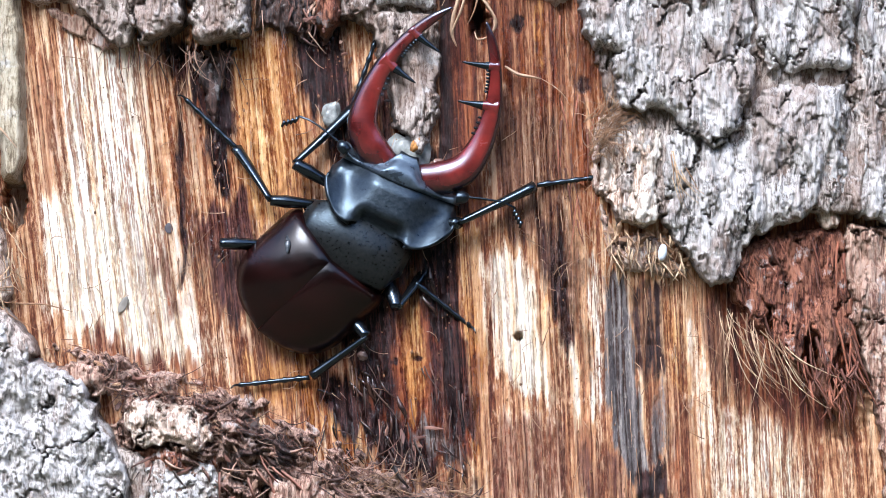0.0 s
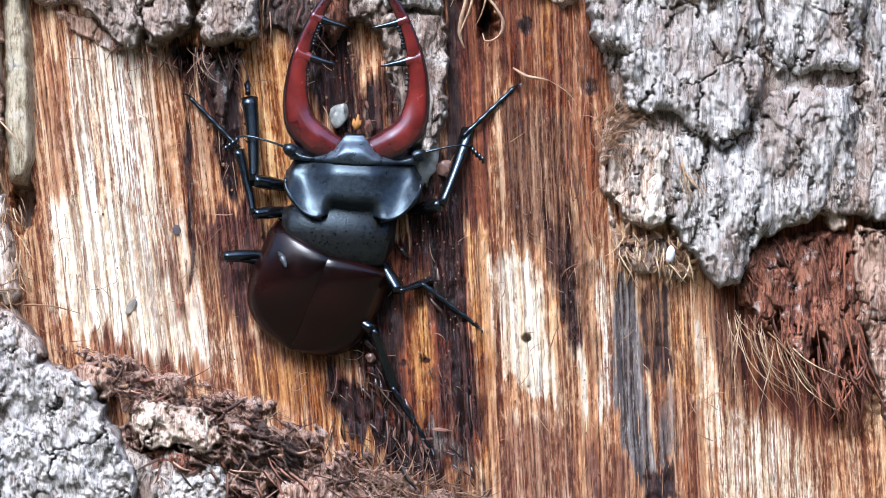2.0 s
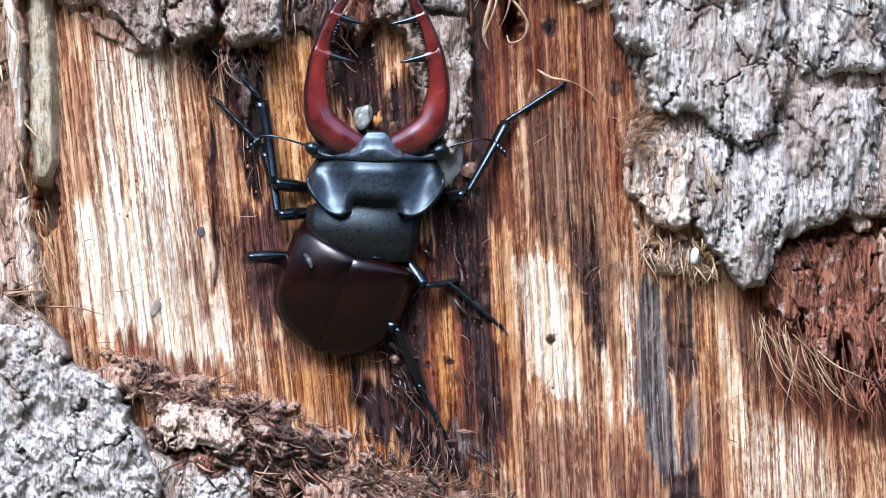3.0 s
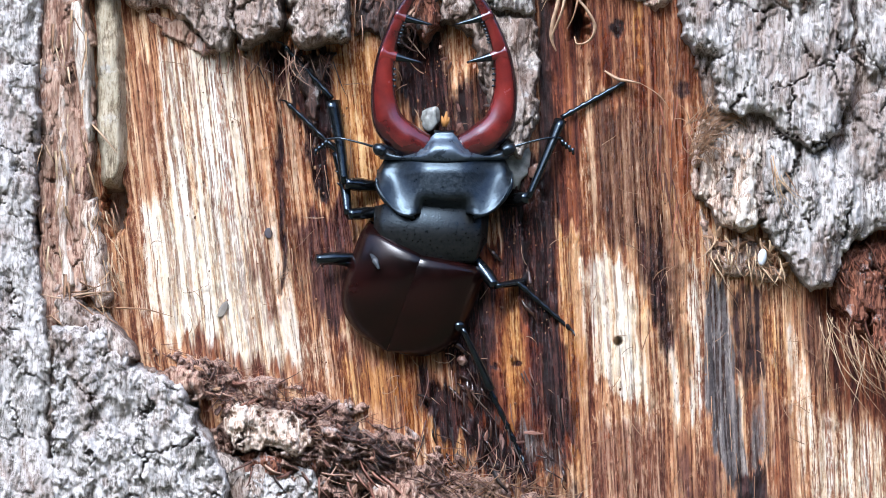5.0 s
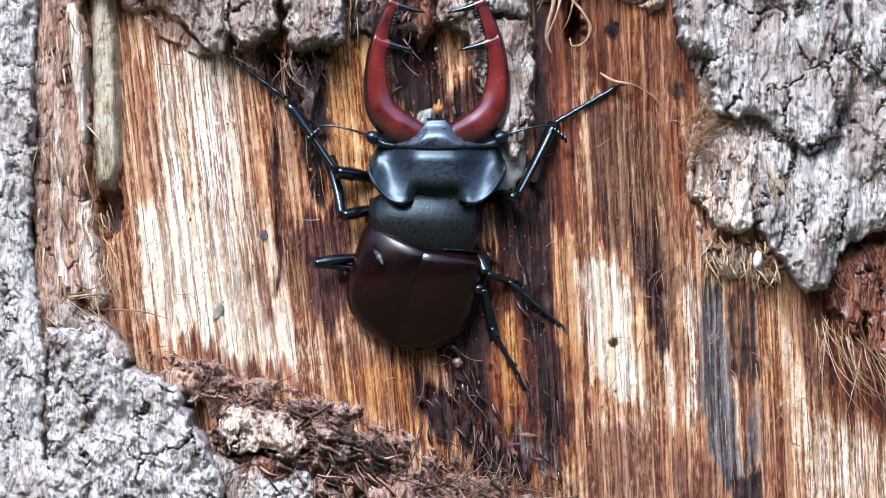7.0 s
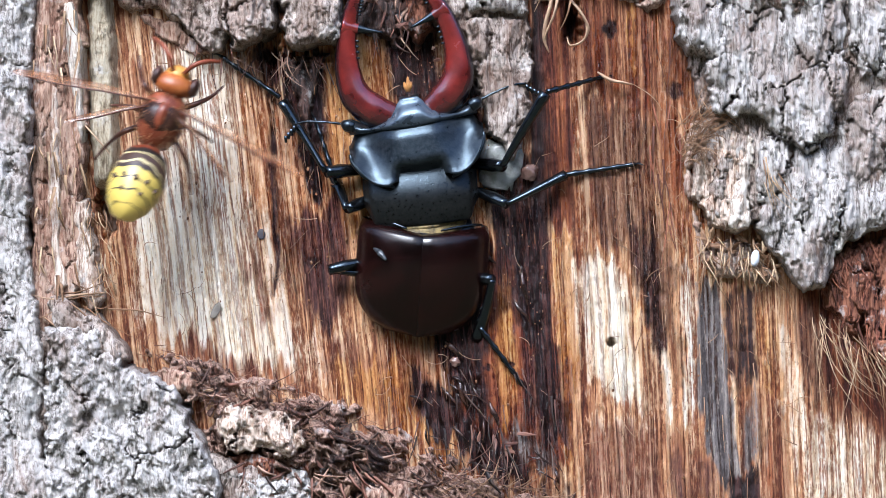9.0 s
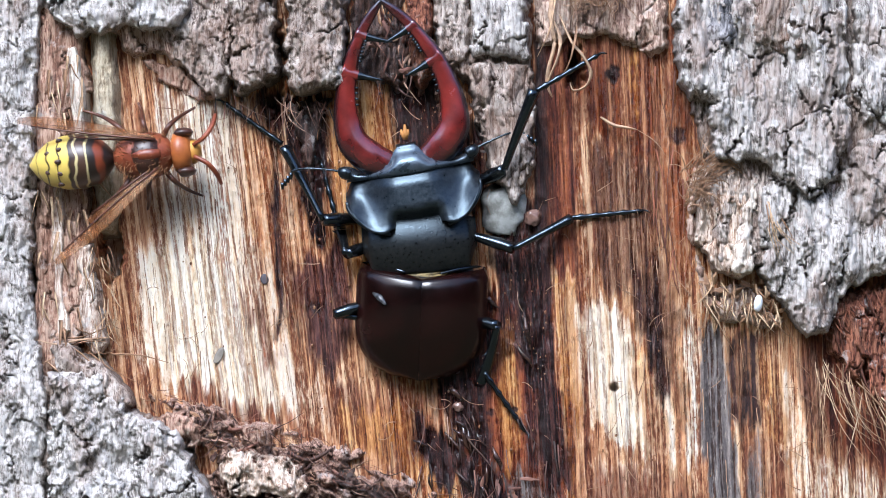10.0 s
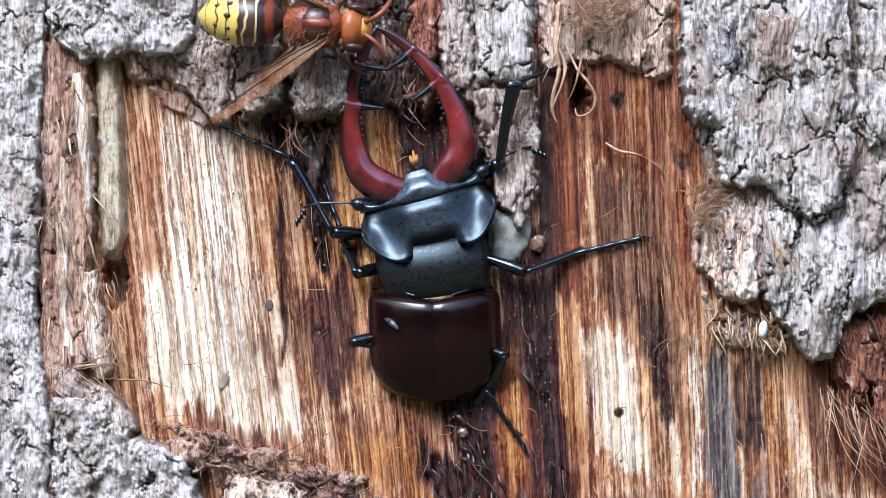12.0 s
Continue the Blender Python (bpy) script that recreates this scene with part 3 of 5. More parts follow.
    P("inner_bark", [(60, 596), (200, 620), (310, 652), (420, 690), (520, 722), (620, 790), (720, 830), (860, 890), (900, 1150), (180, 1150), (180, 700)], 34, DUFF, "dark shredded inner bark", 43, 1.7, 1.0, edge=30, ragged=1.7, lumpy=0.4, crust=2.4, pits=((205, 716, 14, 26, 50), (340, 690, 34, 14, 34), (470, 740, 30, 16, 30), (640, 830, 40, 14, 26), (560, 800, 24, 20, 30), (740, 850, 40, 16, 24)))
    P("inner_bark", [(1280, 430), (1400, 400), (1510, 390), (1540, 640), (1500, 660), (1480, 740), (1430, 700), (1350, 610), (1290, 540)], 30, INNER, "red fibrous inner bark", 44, 1.1, 2.2, edge=24, pits=((1438, 650, 13, 60, 70), (1500, 690, 24, 60, 80), (1362, 580, 8, 40, 40)))
    P("inner_bark", [(1046, 190), (1080, 200), (1066, 330), (1090, 410), (1180, 410), (1220, 480), (1190, 500), (1080, 470), (1040, 330)], 24, PINK, "", 45, 0.9, 1.6, edge=16)
    P("inner_bark", [(60, 0), (150, 20), (220, 80), (180, 96), (100, 60)], 14, RED_TORN, "", 46, 0.6, 2.6, edge=14)
    P("inner_bark", [(330, 80), (430, 80), (410, 110), (396, 200), (380, 290), (362, 200), (340, 140)], 22, WETROT, "wet black inner bark", 47, 1.0, 1.6, edge=20)
    P("inner_bark", [(440, -340), (560, -340), (556, 30), (540, 80), (500, 60), (446, 60)], 22, WETROT, "", 48, 1.1, 1.6, edge=16)
    P("inner_bark", [(540, -340), (604, -340), (606, 40), (576, 70), (548, 30)], 28, INNER, "", 75, 0.9, 1.6, edge=14)
    P("inner_bark", [(770, -340), (1022, -340), (1024, 0), (980, 20), (900, -20), (830, -10), (772, 10)], 26, PINK, "", 49, 0.9, 1.8, edge=18)


build_sapwood()
build_bark()


def build_trunk_core():
    """The rest of the trunk, down to the ground and round the back."""
    nu, nv = 300, 220
    u, v = np.meshgrid(np.linspace(0, 2 * np.pi, nu), np.linspace(-0.05, 4.2, nv))
    bark = 0.008 * fbm(u * 14, v * 5, 61, 4) + 0.05 * np.abs(fbm(u * 16 + 0.6 * fbm(u * 6, v * 5, 62, 2), v * 3.5, 63, 3)) - 0.012 + 0.035 * np.exp(-np.maximum(v, 0) / 0.25)
    front = np.exp(-((np.abs((u + np.pi) % (2 * np.pi) - np.pi) / 0.30) ** 6 + (np.abs(v - H) / 0.14) ** 6))
    r = RT - 0.009 + bark * (1 - front)
    r[-6:] = r[-7] * np.array([0.98, 0.9, 0.7, 0.45, 0.2, 0.004])[:, None]
    v[-6:] = v[-7] + np.array([0.02, 0.03, 0.035, 0.04, 0.04, 0.04])[:, None]
    verts = np.stack([r * np.sin(u), RT - r * np.cos(u), v], -1).reshape(-1, 3)
    idx = np.arange(nu * nv).reshape(nv, nu)
    quad = np.stack([idx[:-1, :-1], idx[:-1, 1:], idx[1:, 1:], idx[1:, :-1]], -1).reshape(-1, 4)
    return part("trunk_core", mesh_from("trunk_core", verts, quad), BARK_BROWN, trunk, "grey-brown furrowed bark of the whole trunk")


def build_ground():
    m = Mat("leaf_litter")
    n = m.noise(9, (1, 1, 1), 8, 0.7)
    m.set(Base_Color=m.ramp(n, (0.35, (0.03, 0.03, 0.012)), (0.5, (0.07, 0.06, 0.03)), (0.65, (0.11, 0.12, 0.045))), Roughness=0.95)
    m.bump(n, 0.7, 0.02)
    bm = bmesh.new()
    bmesh.ops.create_grid(bm, x_segments=60, y_segments=60, size=400)
    tagged(part("ground", bm, m.m, None), "woodland floor of leaf litter and moss", "ground", kind="structure")


def build_woodland():
    """Dark trees all round the clearing, so that the sky lights the trunk from above."""
    m = Mat("distant_foliage")
    n = m.noise(0.35, (1, 1, 0.4), 8, 0.7)
    m.set(Base_Color=m.ramp(n, (0.40, (0.006, 0.009, 0.004)), (0.52, (0.04, 0.06, 0.02)), (0.62, (0.16, 0.20, 0.07))), Roughness=0.9)
    nu, nv = 180, 24
    u, v = np.meshgrid(np.linspace(0, 2 * np.pi, nu), np.linspace(0, 1, nv))
    tall = 7.2 + 2.4 * fbm(u * 5, 0 * u, 71, 4)
    r = 17 + 1.5 * fbm(u * 9, v * 6, 72, 4) - 2 * v
    verts = np.stack([r * np.sin(u), r * np.cos(u), v * tall - 0.3], -1).reshape(-1, 3)
    idx = np.arange(nu * nv).reshape(nv, nu)
    quad = np.stack([idx[:-1, :-1], idx[1:, :-1], idx[1:, 1:], idx[:-1, 1:]], -1).reshape(-1, 4)
    tagged(part("backdrop", mesh_from("backdrop", verts, quad), m.m, None), "dark green woodland edge round the clearing", "woodland", kind="structure")


build_trunk_core()
build_ground()
build_woodland()


# ---- the stag beetle (built in plan steps: x right, y forward, z away from the wood) ----
def loft(sections, n=28, power=2.3, close=True):
    """A body from cross sections (y, half width, top, bottom)."""
    bm = bmesh.new()
    rings = []
    for y, w, top, bot in sections:
        ring = []
        for i in range(n):
            a = 2 * math.pi * i / n
            c, s = math.cos(a), math.sin(a)
            x = w * math.copysign(abs(c) ** (2 / power), c)
            z = (top - (top + bot) * 0.35) * math.copysign(abs(s) ** (2 / power), s) if s > 0 else ((top + bot) * 0.35 - bot) * -abs(s) ** (2 / power)
            ring.append(bm.verts.new((x * S, y * S, (z + (top + bot) * 0.35) * S)))
        rings.append(ring)
    for a, b in zip(rings, rings[1:]):
        for i in range(n):
            bm.faces.new((a[i], a[(i + 1) % n], b[(i + 1) % n], b[i]))
    if close:
        bm.faces.new(rings[0][::-1])
        bm.faces.new(rings[-1])
    return finish(bm)


def finish(bm, smooth=True):
    bmesh.ops.recalc_face_normals(bm, faces=bm.faces)
    for f in bm.faces:
        f.smooth = smooth
    return bm


def tube(points, radii, n=10, flat=1.0, bm=None):
    """A tapering limb along points; flat below 1 makes it flatter away from the wood."""
    bm = bm or bmesh.new()
    pts = [Vector(p) for p in points]
    rings = []
    for i, p in enumerate(pts):
        along = (pts[min(i + 1, len(pts) - 1)] - pts[max(i - 1, 0)]).normalized()
        side = along.cross(Vector((0, 0, 1)))
        side = side.normalized() if side.length > 1e-4 else Vector((1, 0, 0))
        up = side.cross(along)
        rings.append([bm.verts.new((p + radii[i] * (math.cos(2 * math.pi * k / n) * side + flat * math.sin(2 * math.pi * k / n) * up)) * S) for k in range(n)])
    for a, b in zip(rings, rings[1:]):
        for k in range(n):
            bm.faces.new((a[k], a[(k + 1) % n], b[(k + 1) % n], b[k]))
    bm.faces.new(rings[0][::-1])
    bm.faces.new(rings[-1])
    return finish(bm)


def spline(points, k=6):
    """More points along a smooth line through those given."""
    pts = [Vector(p) for p in points]
    out = []
    for i in range(len(pts) - 1):
        a, b, c, d = pts[max(i - 1, 0)], pts[i], pts[i + 1], pts[min(i + 2, len(pts) - 1)]
        for j in range(k):
            t = j / k
            out.append(0.5 * (2 * b + (c - a) * t + (2 * a - 5 * b + 4 * c - d) * t * t + (3 * b - a - 3 * c + d) * t ** 3))
    return out + [pts[-1]]


def along(values, count):
    return [float(v) for v in np.interp(np.linspace(0, 1, count), np.linspace(0, 1, len(values)), values)]


def jaw_material():
    m = Mat("red_mandible")
    p = m.t.nodes.new("ShaderNodeSeparateXYZ")
    m.t.links.new(m.xyz, p.inputs[0])
    n = m.noise(140)
    y = m.math("ADD", m.math("MULTIPLY", p.outputs[1], 1 / (320 * S)), m.math("MULTIPLY", m.math("SUBTRACT", n, 0.5), 0.25))
    red = m.mix(m.ramp(n, (0.3, 0.0), (0.7, 1.0)), (0.045, 0.0045, 0.004), (0.19, 0.020, 0.013))
    c = m.mix(m.ramp(y, (0.0, 0.7), (0.12, 0.0), (0.66, 0.0), (0.90, 1.0)), red, (0.012, 0.004, 0.004))
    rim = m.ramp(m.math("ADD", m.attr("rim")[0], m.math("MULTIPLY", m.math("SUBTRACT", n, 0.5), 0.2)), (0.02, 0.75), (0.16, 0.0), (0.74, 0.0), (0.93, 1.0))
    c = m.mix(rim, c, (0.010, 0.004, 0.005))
    m.set(Base_Color=c, Roughness=m.ramp(n, (0.3, 0.17), (0.7, 0.28)))
    m.b.inputs["Coat Weight"].default_value, m.b.inputs["Coat Roughness"].default_value = 0.7, 0.2
    m.b.inputs["Coat Tint"].default_value = (0.9, 0.92, 1.0, 1.0)
    return m.m


BLACK = chitin_material("black_chitin", (0.002, 0.002, 0.0025), (0.005, 0.005, 0.006), 0.30, 260, 0.06)
GLOSSY = chitin_material("glossy_black_leg", (0.002, 0.002, 0.0022), (0.004, 0.004, 0.0045), 0.20)
ELYTRA = chitin_material("brown_wing_case", (0.0025, 0.0009, 0.0008), (0.010, 0.0022, 0.0018), 0.22, 130, 0.03)
ELYTRA.node_tree.nodes["Principled BSDF"].inputs["Specular IOR Level"].default_value = 0.34
MANDIBLE = jaw_material()
FRINGE = chitin_material("golden_hair", (0.05, 0.034, 0.012), (0.34, 0.25, 0.09), 0.55, 700, 0.8)
AMBER = chitin_material("orange_mouth_hair", (0.16, 0.06, 0.012), (0.34, 0.15, 0.03), 0.6)
# base leans blue: the sky's sheen on the dusty black head is coloured in
DUSTY = chitin_material("blue_sheen_black_chitin", (0.003, 0.0042, 0.0065), (0.016, 0.019, 0.023), 0.34, 1300, 0.18)
SHIELD = chitin_material("dusty_neck_chitin", (0.003, 0.003, 0.003), (0.013, 0.0125, 0.011), 0.31, 1500, 0.24)
# black brow; the sky's reflection is put into its blue-grey base colour
BROW = chitin_material("sky_tinted_chitin", (0.016, 0.021, 0.029), (0.062, 0.075, 0.094), 0.30, 520, 0.3)
# dent in the wing case; its bright highlight is put into the grey
SCAR = chitin_material("grey_highlight_scar", (0.012, 0.013, 0.015), (0.06, 0.065, 0.07), 0.22, 900, 0.5)
# blue specular tint adds the sky's bluish sheen to the black and red parts
for mat, level in ((DUSTY, 0.6), (BROW, 0.9), (BLACK, 0.6), (SHIELD, 0.3), (MANDIBLE, 0.6), (GLOSSY, 0.75)):
    mat.node_tree.nodes["Principled BSDF"].inputs["Specular IOR Level"].default_value = level
    mat.node_tree.nodes["Principled BSDF"].inputs["Specular Tint"].default_value = (0.66, 0.85, 1.0, 1.0)


def half_case(side):
    """One wing case: a domed shell with a rim, rounded behind."""
    bm = bmesh.new()
    rows, cols = 28, 24
    grid = []
    for i in range(rows):
        t = i / (rows - 1)
        y = 6 - 206 * t
        w = 117 * min(1.0, (0.94 + 0.5 * t)) * math.sqrt(max(0.0, 1 - max(0.0, (t - 0.42) / 0.58) ** 2.9))
        top = 68 * math.sin(math.pi * min(1, 0.33 + 0.58 * t)) ** 0.9
        row = []
        for j in range(cols + 1):
            k = j / cols
            a = k * math.pi / 2
            x = side * (0.2 + max(w, 1.0) * math.sin(a) ** 0.9)
            z = 14 + 1.1 * top * (max(0.0, math.cos(a)) ** 0.95) - (2.5 if j == 0 else 0)
            if t < 0.06:
                z -= (0.06 - t) * 260
            row.append(bm.verts.new((x * S, (y - (24 * (1 - k) ** 1.3) * max(0.0, 1 - 5 * t)) * S, z * S)))
        row.append(bm.verts.new((side * 0.9 * max(w, 1) * S, y * S, 2 * S)))
        grid.append(row)
    for a, b in zip(grid, grid[1:]):
        for j in range(cols + 1):
            bm.faces.new((a[j], a[j + 1], b[j + 1], b[j]))
    bmesh.ops.remove_doubles(bm, verts=bm.verts, dist=1e-6)
    return finish(bm)


def shield(width, rear, front, height, depth, cols=40, rows=22):
    """A domed plate: rear(u) and front(u) bound it, height(u, v) lifts it, and its rim turns down by depth."""
    bm = bmesh.new()
    grid = []
    for i in range(cols + 1):
        u = math.sin((i / cols - 0.5) * math.pi)
        r, f = rear(u), front(u)
        line = [bm.verts.new((width * u * S * 0.985, (r + 0.02 * (f - r)) * S, (height(u, 0) - depth) * S))]
        for j in range(rows + 1):
            v = j / rows
            line.append(bm.verts.new((width * u * S, (r + (f - r) * v) * S, height(u, v) * S)))
        line.append(bm.verts.new((width * u * S * 0.985, (f - 0.02 * (f - r)) * S, (height(u, 1) - depth) * S)))
        grid.append(line)
    for p, q in zip(grid, grid[1:]):
        for j in range(len(p) - 1):
            bm.faces.new((p[j], q[j], q[j + 1], p[j + 1]))
    for line in (grid[0], grid[-1]):
        bm.faces.new(line)
    return finish(bm)


def smooth(x, a, b):
    t = min(1.0, max(0.0, (x - a) / (b - a)))
    return t * t * (3 - 2 * t)


def head_rear(u):
    k = abs(u)
    return -58 + 4 * smooth(k, 0.0, 0.36) - 6 * smooth(k, 0.36, 0.5) + 62 * (max(0.0, k - 0.5) / 0.5) ** 2.2


def head_front(u):
    return 50 - 4 * abs(u) - 22 * smooth(abs(u), 0.84, 1.0)


def head_height(u, v):
    k = abs(u)
    z = 86 - 6 * v - 30 * smooth(k, 0.25, 0.75) * smooth(v, 0.0, 0.75) - 16 * k * k - 12 * smooth(v, 0.7, 1.0) + 3 * (1 - smooth(v, 0.0, 0.12)) * smooth(k, 0.38, 0.5)
    z -= 30 * (1 - smooth(k, 0.33, 0.40)) * (1 - smooth(v, 0.05, 0.36))
    return z - 12 * smooth(k, 0.9, 1.0)


def brow_front(u):
    k = abs(u)
    return 60 - 3 * smooth(k, 0.25, 0.5) + 14 * smooth(k, 0.7, 1.0) + 29 * (1 - smooth(k, 0.12, 0.34))


def neck_rear(u):
    return -56 - 6 * (1 - u * u) + 34 * smooth(abs(u), 0.80, 1.0)


def neck_front(u):
    return 44 - 14 * smooth(abs(u), 0.6, 1.0)


def neck_height(u, v):
    return 75 - 22 * abs(u) ** 2.6 - 17 * (2 * v - 0.9) ** 2 - 14 * smooth(abs(u), 0.85, 1.0)


def build_mandible(side, head):
    """An antler-like jaw: thick curved stem, one long tooth, rows of beads and a forked tip; points count from its joint."""
    def at(x, y, z):
        return (side * (x - 58), y - 60, z)
    stem = spline([at(30, 60, 34), at(66, 76, 38), at(96, 104, 40), at(107, 146, 40), at(107, 190, 42), at(101, 228, 44), at(90, 264, 47), at(73, 302, 50), at(52, 335, 54), at(32, 360, 56)], 5)
    wide = along([24, 30, 28, 23, 18.5, 16, 12.5, 10.5, 8, 1.5], len(stem))
    bm = tube(stem, wide, 16, 0.66)
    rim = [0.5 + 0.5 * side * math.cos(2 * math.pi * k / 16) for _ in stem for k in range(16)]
    black = []

    def tooth(points, radii, rooted):
        first = len(bm.faces)
        tube(points, radii, 10, 0.8, bm)
        black.append((first + 10 * rooted, len(bm.faces)))
    tooth(spline([at(108, 228, 42), at(92, 224, 46), at(72, 219, 49), at(40, 212, 52)], 4), along([20, 11, 6, 1], 13), 6)
    tooth(spline([at(84, 296, 48), at(58, 287, 53), at(20, 278, 56)], 4), along([13, 6, 1], 9), 3)
    for low, high, count in ((0.40, 0.48, 4), (0.62, 0.76, 9)):
        for i in range(count):
            f = (low + (high - low) * i / (count - 1)) * (len(stem) - 1)
            p, r = stem[int(f)].lerp(stem[min(int(f) + 1, len(stem) - 1)], f % 1), wide[int(f)]
            q = p + Vector((-side * r * 0.86, -2, 5))
            tooth([q, q + Vector((-side * 4, -0.6, 1)), q + Vector((-side * 6.5, -1, 1))], [2.2, 2.4, 1.0], 0)
    bm.faces.ensure_lookup_table()
    for first, last in black:
        for f in bm.faces[first:last]:
            f.material_index = 1
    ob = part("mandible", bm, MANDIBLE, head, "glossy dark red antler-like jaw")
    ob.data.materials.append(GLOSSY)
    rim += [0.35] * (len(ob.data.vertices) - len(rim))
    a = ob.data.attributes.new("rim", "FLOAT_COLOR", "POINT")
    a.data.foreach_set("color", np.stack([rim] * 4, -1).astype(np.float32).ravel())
    return ob


def segment(name, length, radii, parent, mat, flat=0.85, spines=0, bead=0):
    """A leg part along +y from its joint."""
    n = 13
    pts = [(math.sin(3.1 * i / (n - 1)) * length * 0.02, length * i / (n - 1), 0) for i in range(n)]
    rr = along(radii, n)
    if bead:
        pts = [(0, length * i / (4 * bead), 0) for i in range(4 * bead + 1)]
        rr = [r * (1.25 if i % 4 == 3 else 0.85) for i, r in enumerate(along(radii, len(pts)))]
    bm = tube(pts, rr, 9, flat)
    for i in range(spines):
        y = length * (0.45 + 0.5 * i / spines)
        s = 1 if i % 2 else -1
        tube([(s * rr[0] * 0.5, y, 0), (s * (rr[0] * 0.5 + 9), y + 7, 0)], [3, 0.6], 5, 1.0, bm)
    if bead:
        for s in (-1, 1):
            tube(spline([(0, length, 0), (s * 7, length + 7, 0), (s * 11, length + 14, -5)], 3), along([2.6, 0.7], 7), 5, 1.0, bm)
    return part(name, bm, mat, parent)


LEGS = {}


def build_beetle():
    b = tagged(new("stag_beetle"), "male stag beetle, black with brown wing cases and red jaws", "beetle")
    part("abdomen", loft([(15, 80, 26, 2), (-30, 104, 30, 0), (-110, 104, 30, 0), (-165, 70, 24, 2), (-186, 20, 16, 6)]), BLACK, b)
    for s in (-1, 1):
        part("elytron", half_case(s), ELYTRA, b, "smooth dark chestnut wing case")
    part("scar", tube(spline([(-86, -48, 66), (-74, -56, 77), (-62, -68, 83)], 4), along([2, 6, 2], 9), 8, 0.6), SCAR, b, "dented scar on a wing case, its highlight coloured grey")
    wedge = bmesh.new()
    tops = [wedge.verts.new((x * S, y * S, z * S)) for x, y, z in ((-15, -16, 62), (15, -16, 62), (7, -32, 80), (0, -42, 85), (-7, -32, 80))]
    wedge.faces.new(tops)
    for f in bmesh.ops.extrude_face_region(wedge, geom=wedge.faces[:])["geom"]:
        if isinstance(f, bmesh.types.BMVert):
            f.co.z -= 34 * S
    part("scutellum", finish(wedge, False), SHIELD, b, "black triangular shield between the wing cases")
    for s in (-1, 1):
        lip = spline([(s * 30, -10, 66), (s * 58, -2, 57), (s * 86, 4, 40), (s * 101, 6, 24)], 4)
        part("front_rim", tube(lip, along([1.5, 3, 3, 1.5], len(lip)), 8), GLOSSY, b, "shiny raised front edge of a wing case")
    part("wing_joint", loft([(-42, 14, 60, 30), (-30, 34, 62, 28), (-16, 52, 61, 20), (2, 72, 56, 10), (18, 76, 54, 10), (40, 70, 46, 12)]), FRINGE, b, "dull golden hair at the waist")
    pron = part("pronotum", shield(101, neck_rear, neck_front, neck_height, 46), SHIELD, b, "dull black neck shield")
    part("hair_fringe", tube(spline([(-62, -57, 44), (-30, -63, 56), (0, -65, 58), (30, -63, 56), (62, -57, 44)], 3), along([2, 3, 3.4, 3, 2], 13), 8, 0.8), FRINGE, pron, "thin golden fringe")
    head = part("head", shield(120, head_rear, head_front, head_height, 30), DUSTY, b, "broad black head with rounded side flaps")
    part("throat", loft([(-60, 60, 40, 4), (-20, 84, 52, 2), (30, 86, 52, 4), (62, 70, 48, 8)], 24), BLACK, head)
    for s in (-1, 1):
        lip = spline([(s * 52, -62, 74), (s * 78, -52, 70), (s * 102, -32, 64), (s * 117, -8, 56), (s * 119, 8, 52)], 4)
        part("flap_rim", tube(lip, along([2.5, 4, 4.5, 4, 2.5], len(lip)), 8), BLACK, head, "shiny raised rim")
        ear = spline([(s * 104, 54, 56), (s * 116, 60, 56), (s * 122, 66, 50)], 3)
        part("brow_knob", tube(ear, along([10, 11, 5], len(ear)), 10, 0.8), BLACK, head, "shiny knob at the end of the brow")
        part("eye", loft([(46, 1, 52, 46), (50, 8, 58, 38), (58, 10, 60, 36), (66, 8, 58, 38), (70, 1, 52, 46)], 12), GLOSSY, head).location.x = s * 114 * S
        jaw = build_mandible(s, head)
        jaw.location = (s * 58 * S, 60 * S, 6 * S)
        LEGS["jaw", s] = jaw
        stalk = spline([(s * 118, 62, 48), (s * 152, 72, 48), (s * 184, 79, 44), (s * 208, 78, 36)], 4)
        bm = tube(stalk, along([2.6, 1.9, 1.9, 2.4], len(stalk)), 7)
        for i in range(4):
            tube([(s * (208 + 6 * i), 76 - 5 * i, 36), (s * (210 + 6 * i), 64 - 5 * i, 34)], [3.6, 2], 6, 0.6, bm)
        part("antenna", bm, GLOSSY, head, "elbowed antenna with a comb at its end")
    part("brow", shield(114, lambda u: 36 + 6 * abs(u), brow_front, lambda u, v: head_height(u, 0.88) + 3 - 12 * v + 11 * math.sin(3.1 * min(1.0, v * 1.25)) + 4 * smooth(abs(u), 0.6, 1.0), 16, 48, 14), BROW, head, "satin shelf over the jaws, coloured blue-grey for the reflected sky")
    part("labrum", shield(18, lambda u: 66, lambda u: 97 - 6 * (1 - u * u) - 4 * u ** 4, lambda u, v: 62 - 18 * v - 8 * u ** 4, 14, 12, 6), BLACK, head)
    for x, y, w in ((-4, 118, 4), (4, 126, 5), (9, 116, 4)):
        part("mouth_brush", tube([(0, 100, 40), (x * 0.7, 110, 42), (x, y, 40)], [w, w, 1.5], 7), AMBER, head, "orange mouth brush")
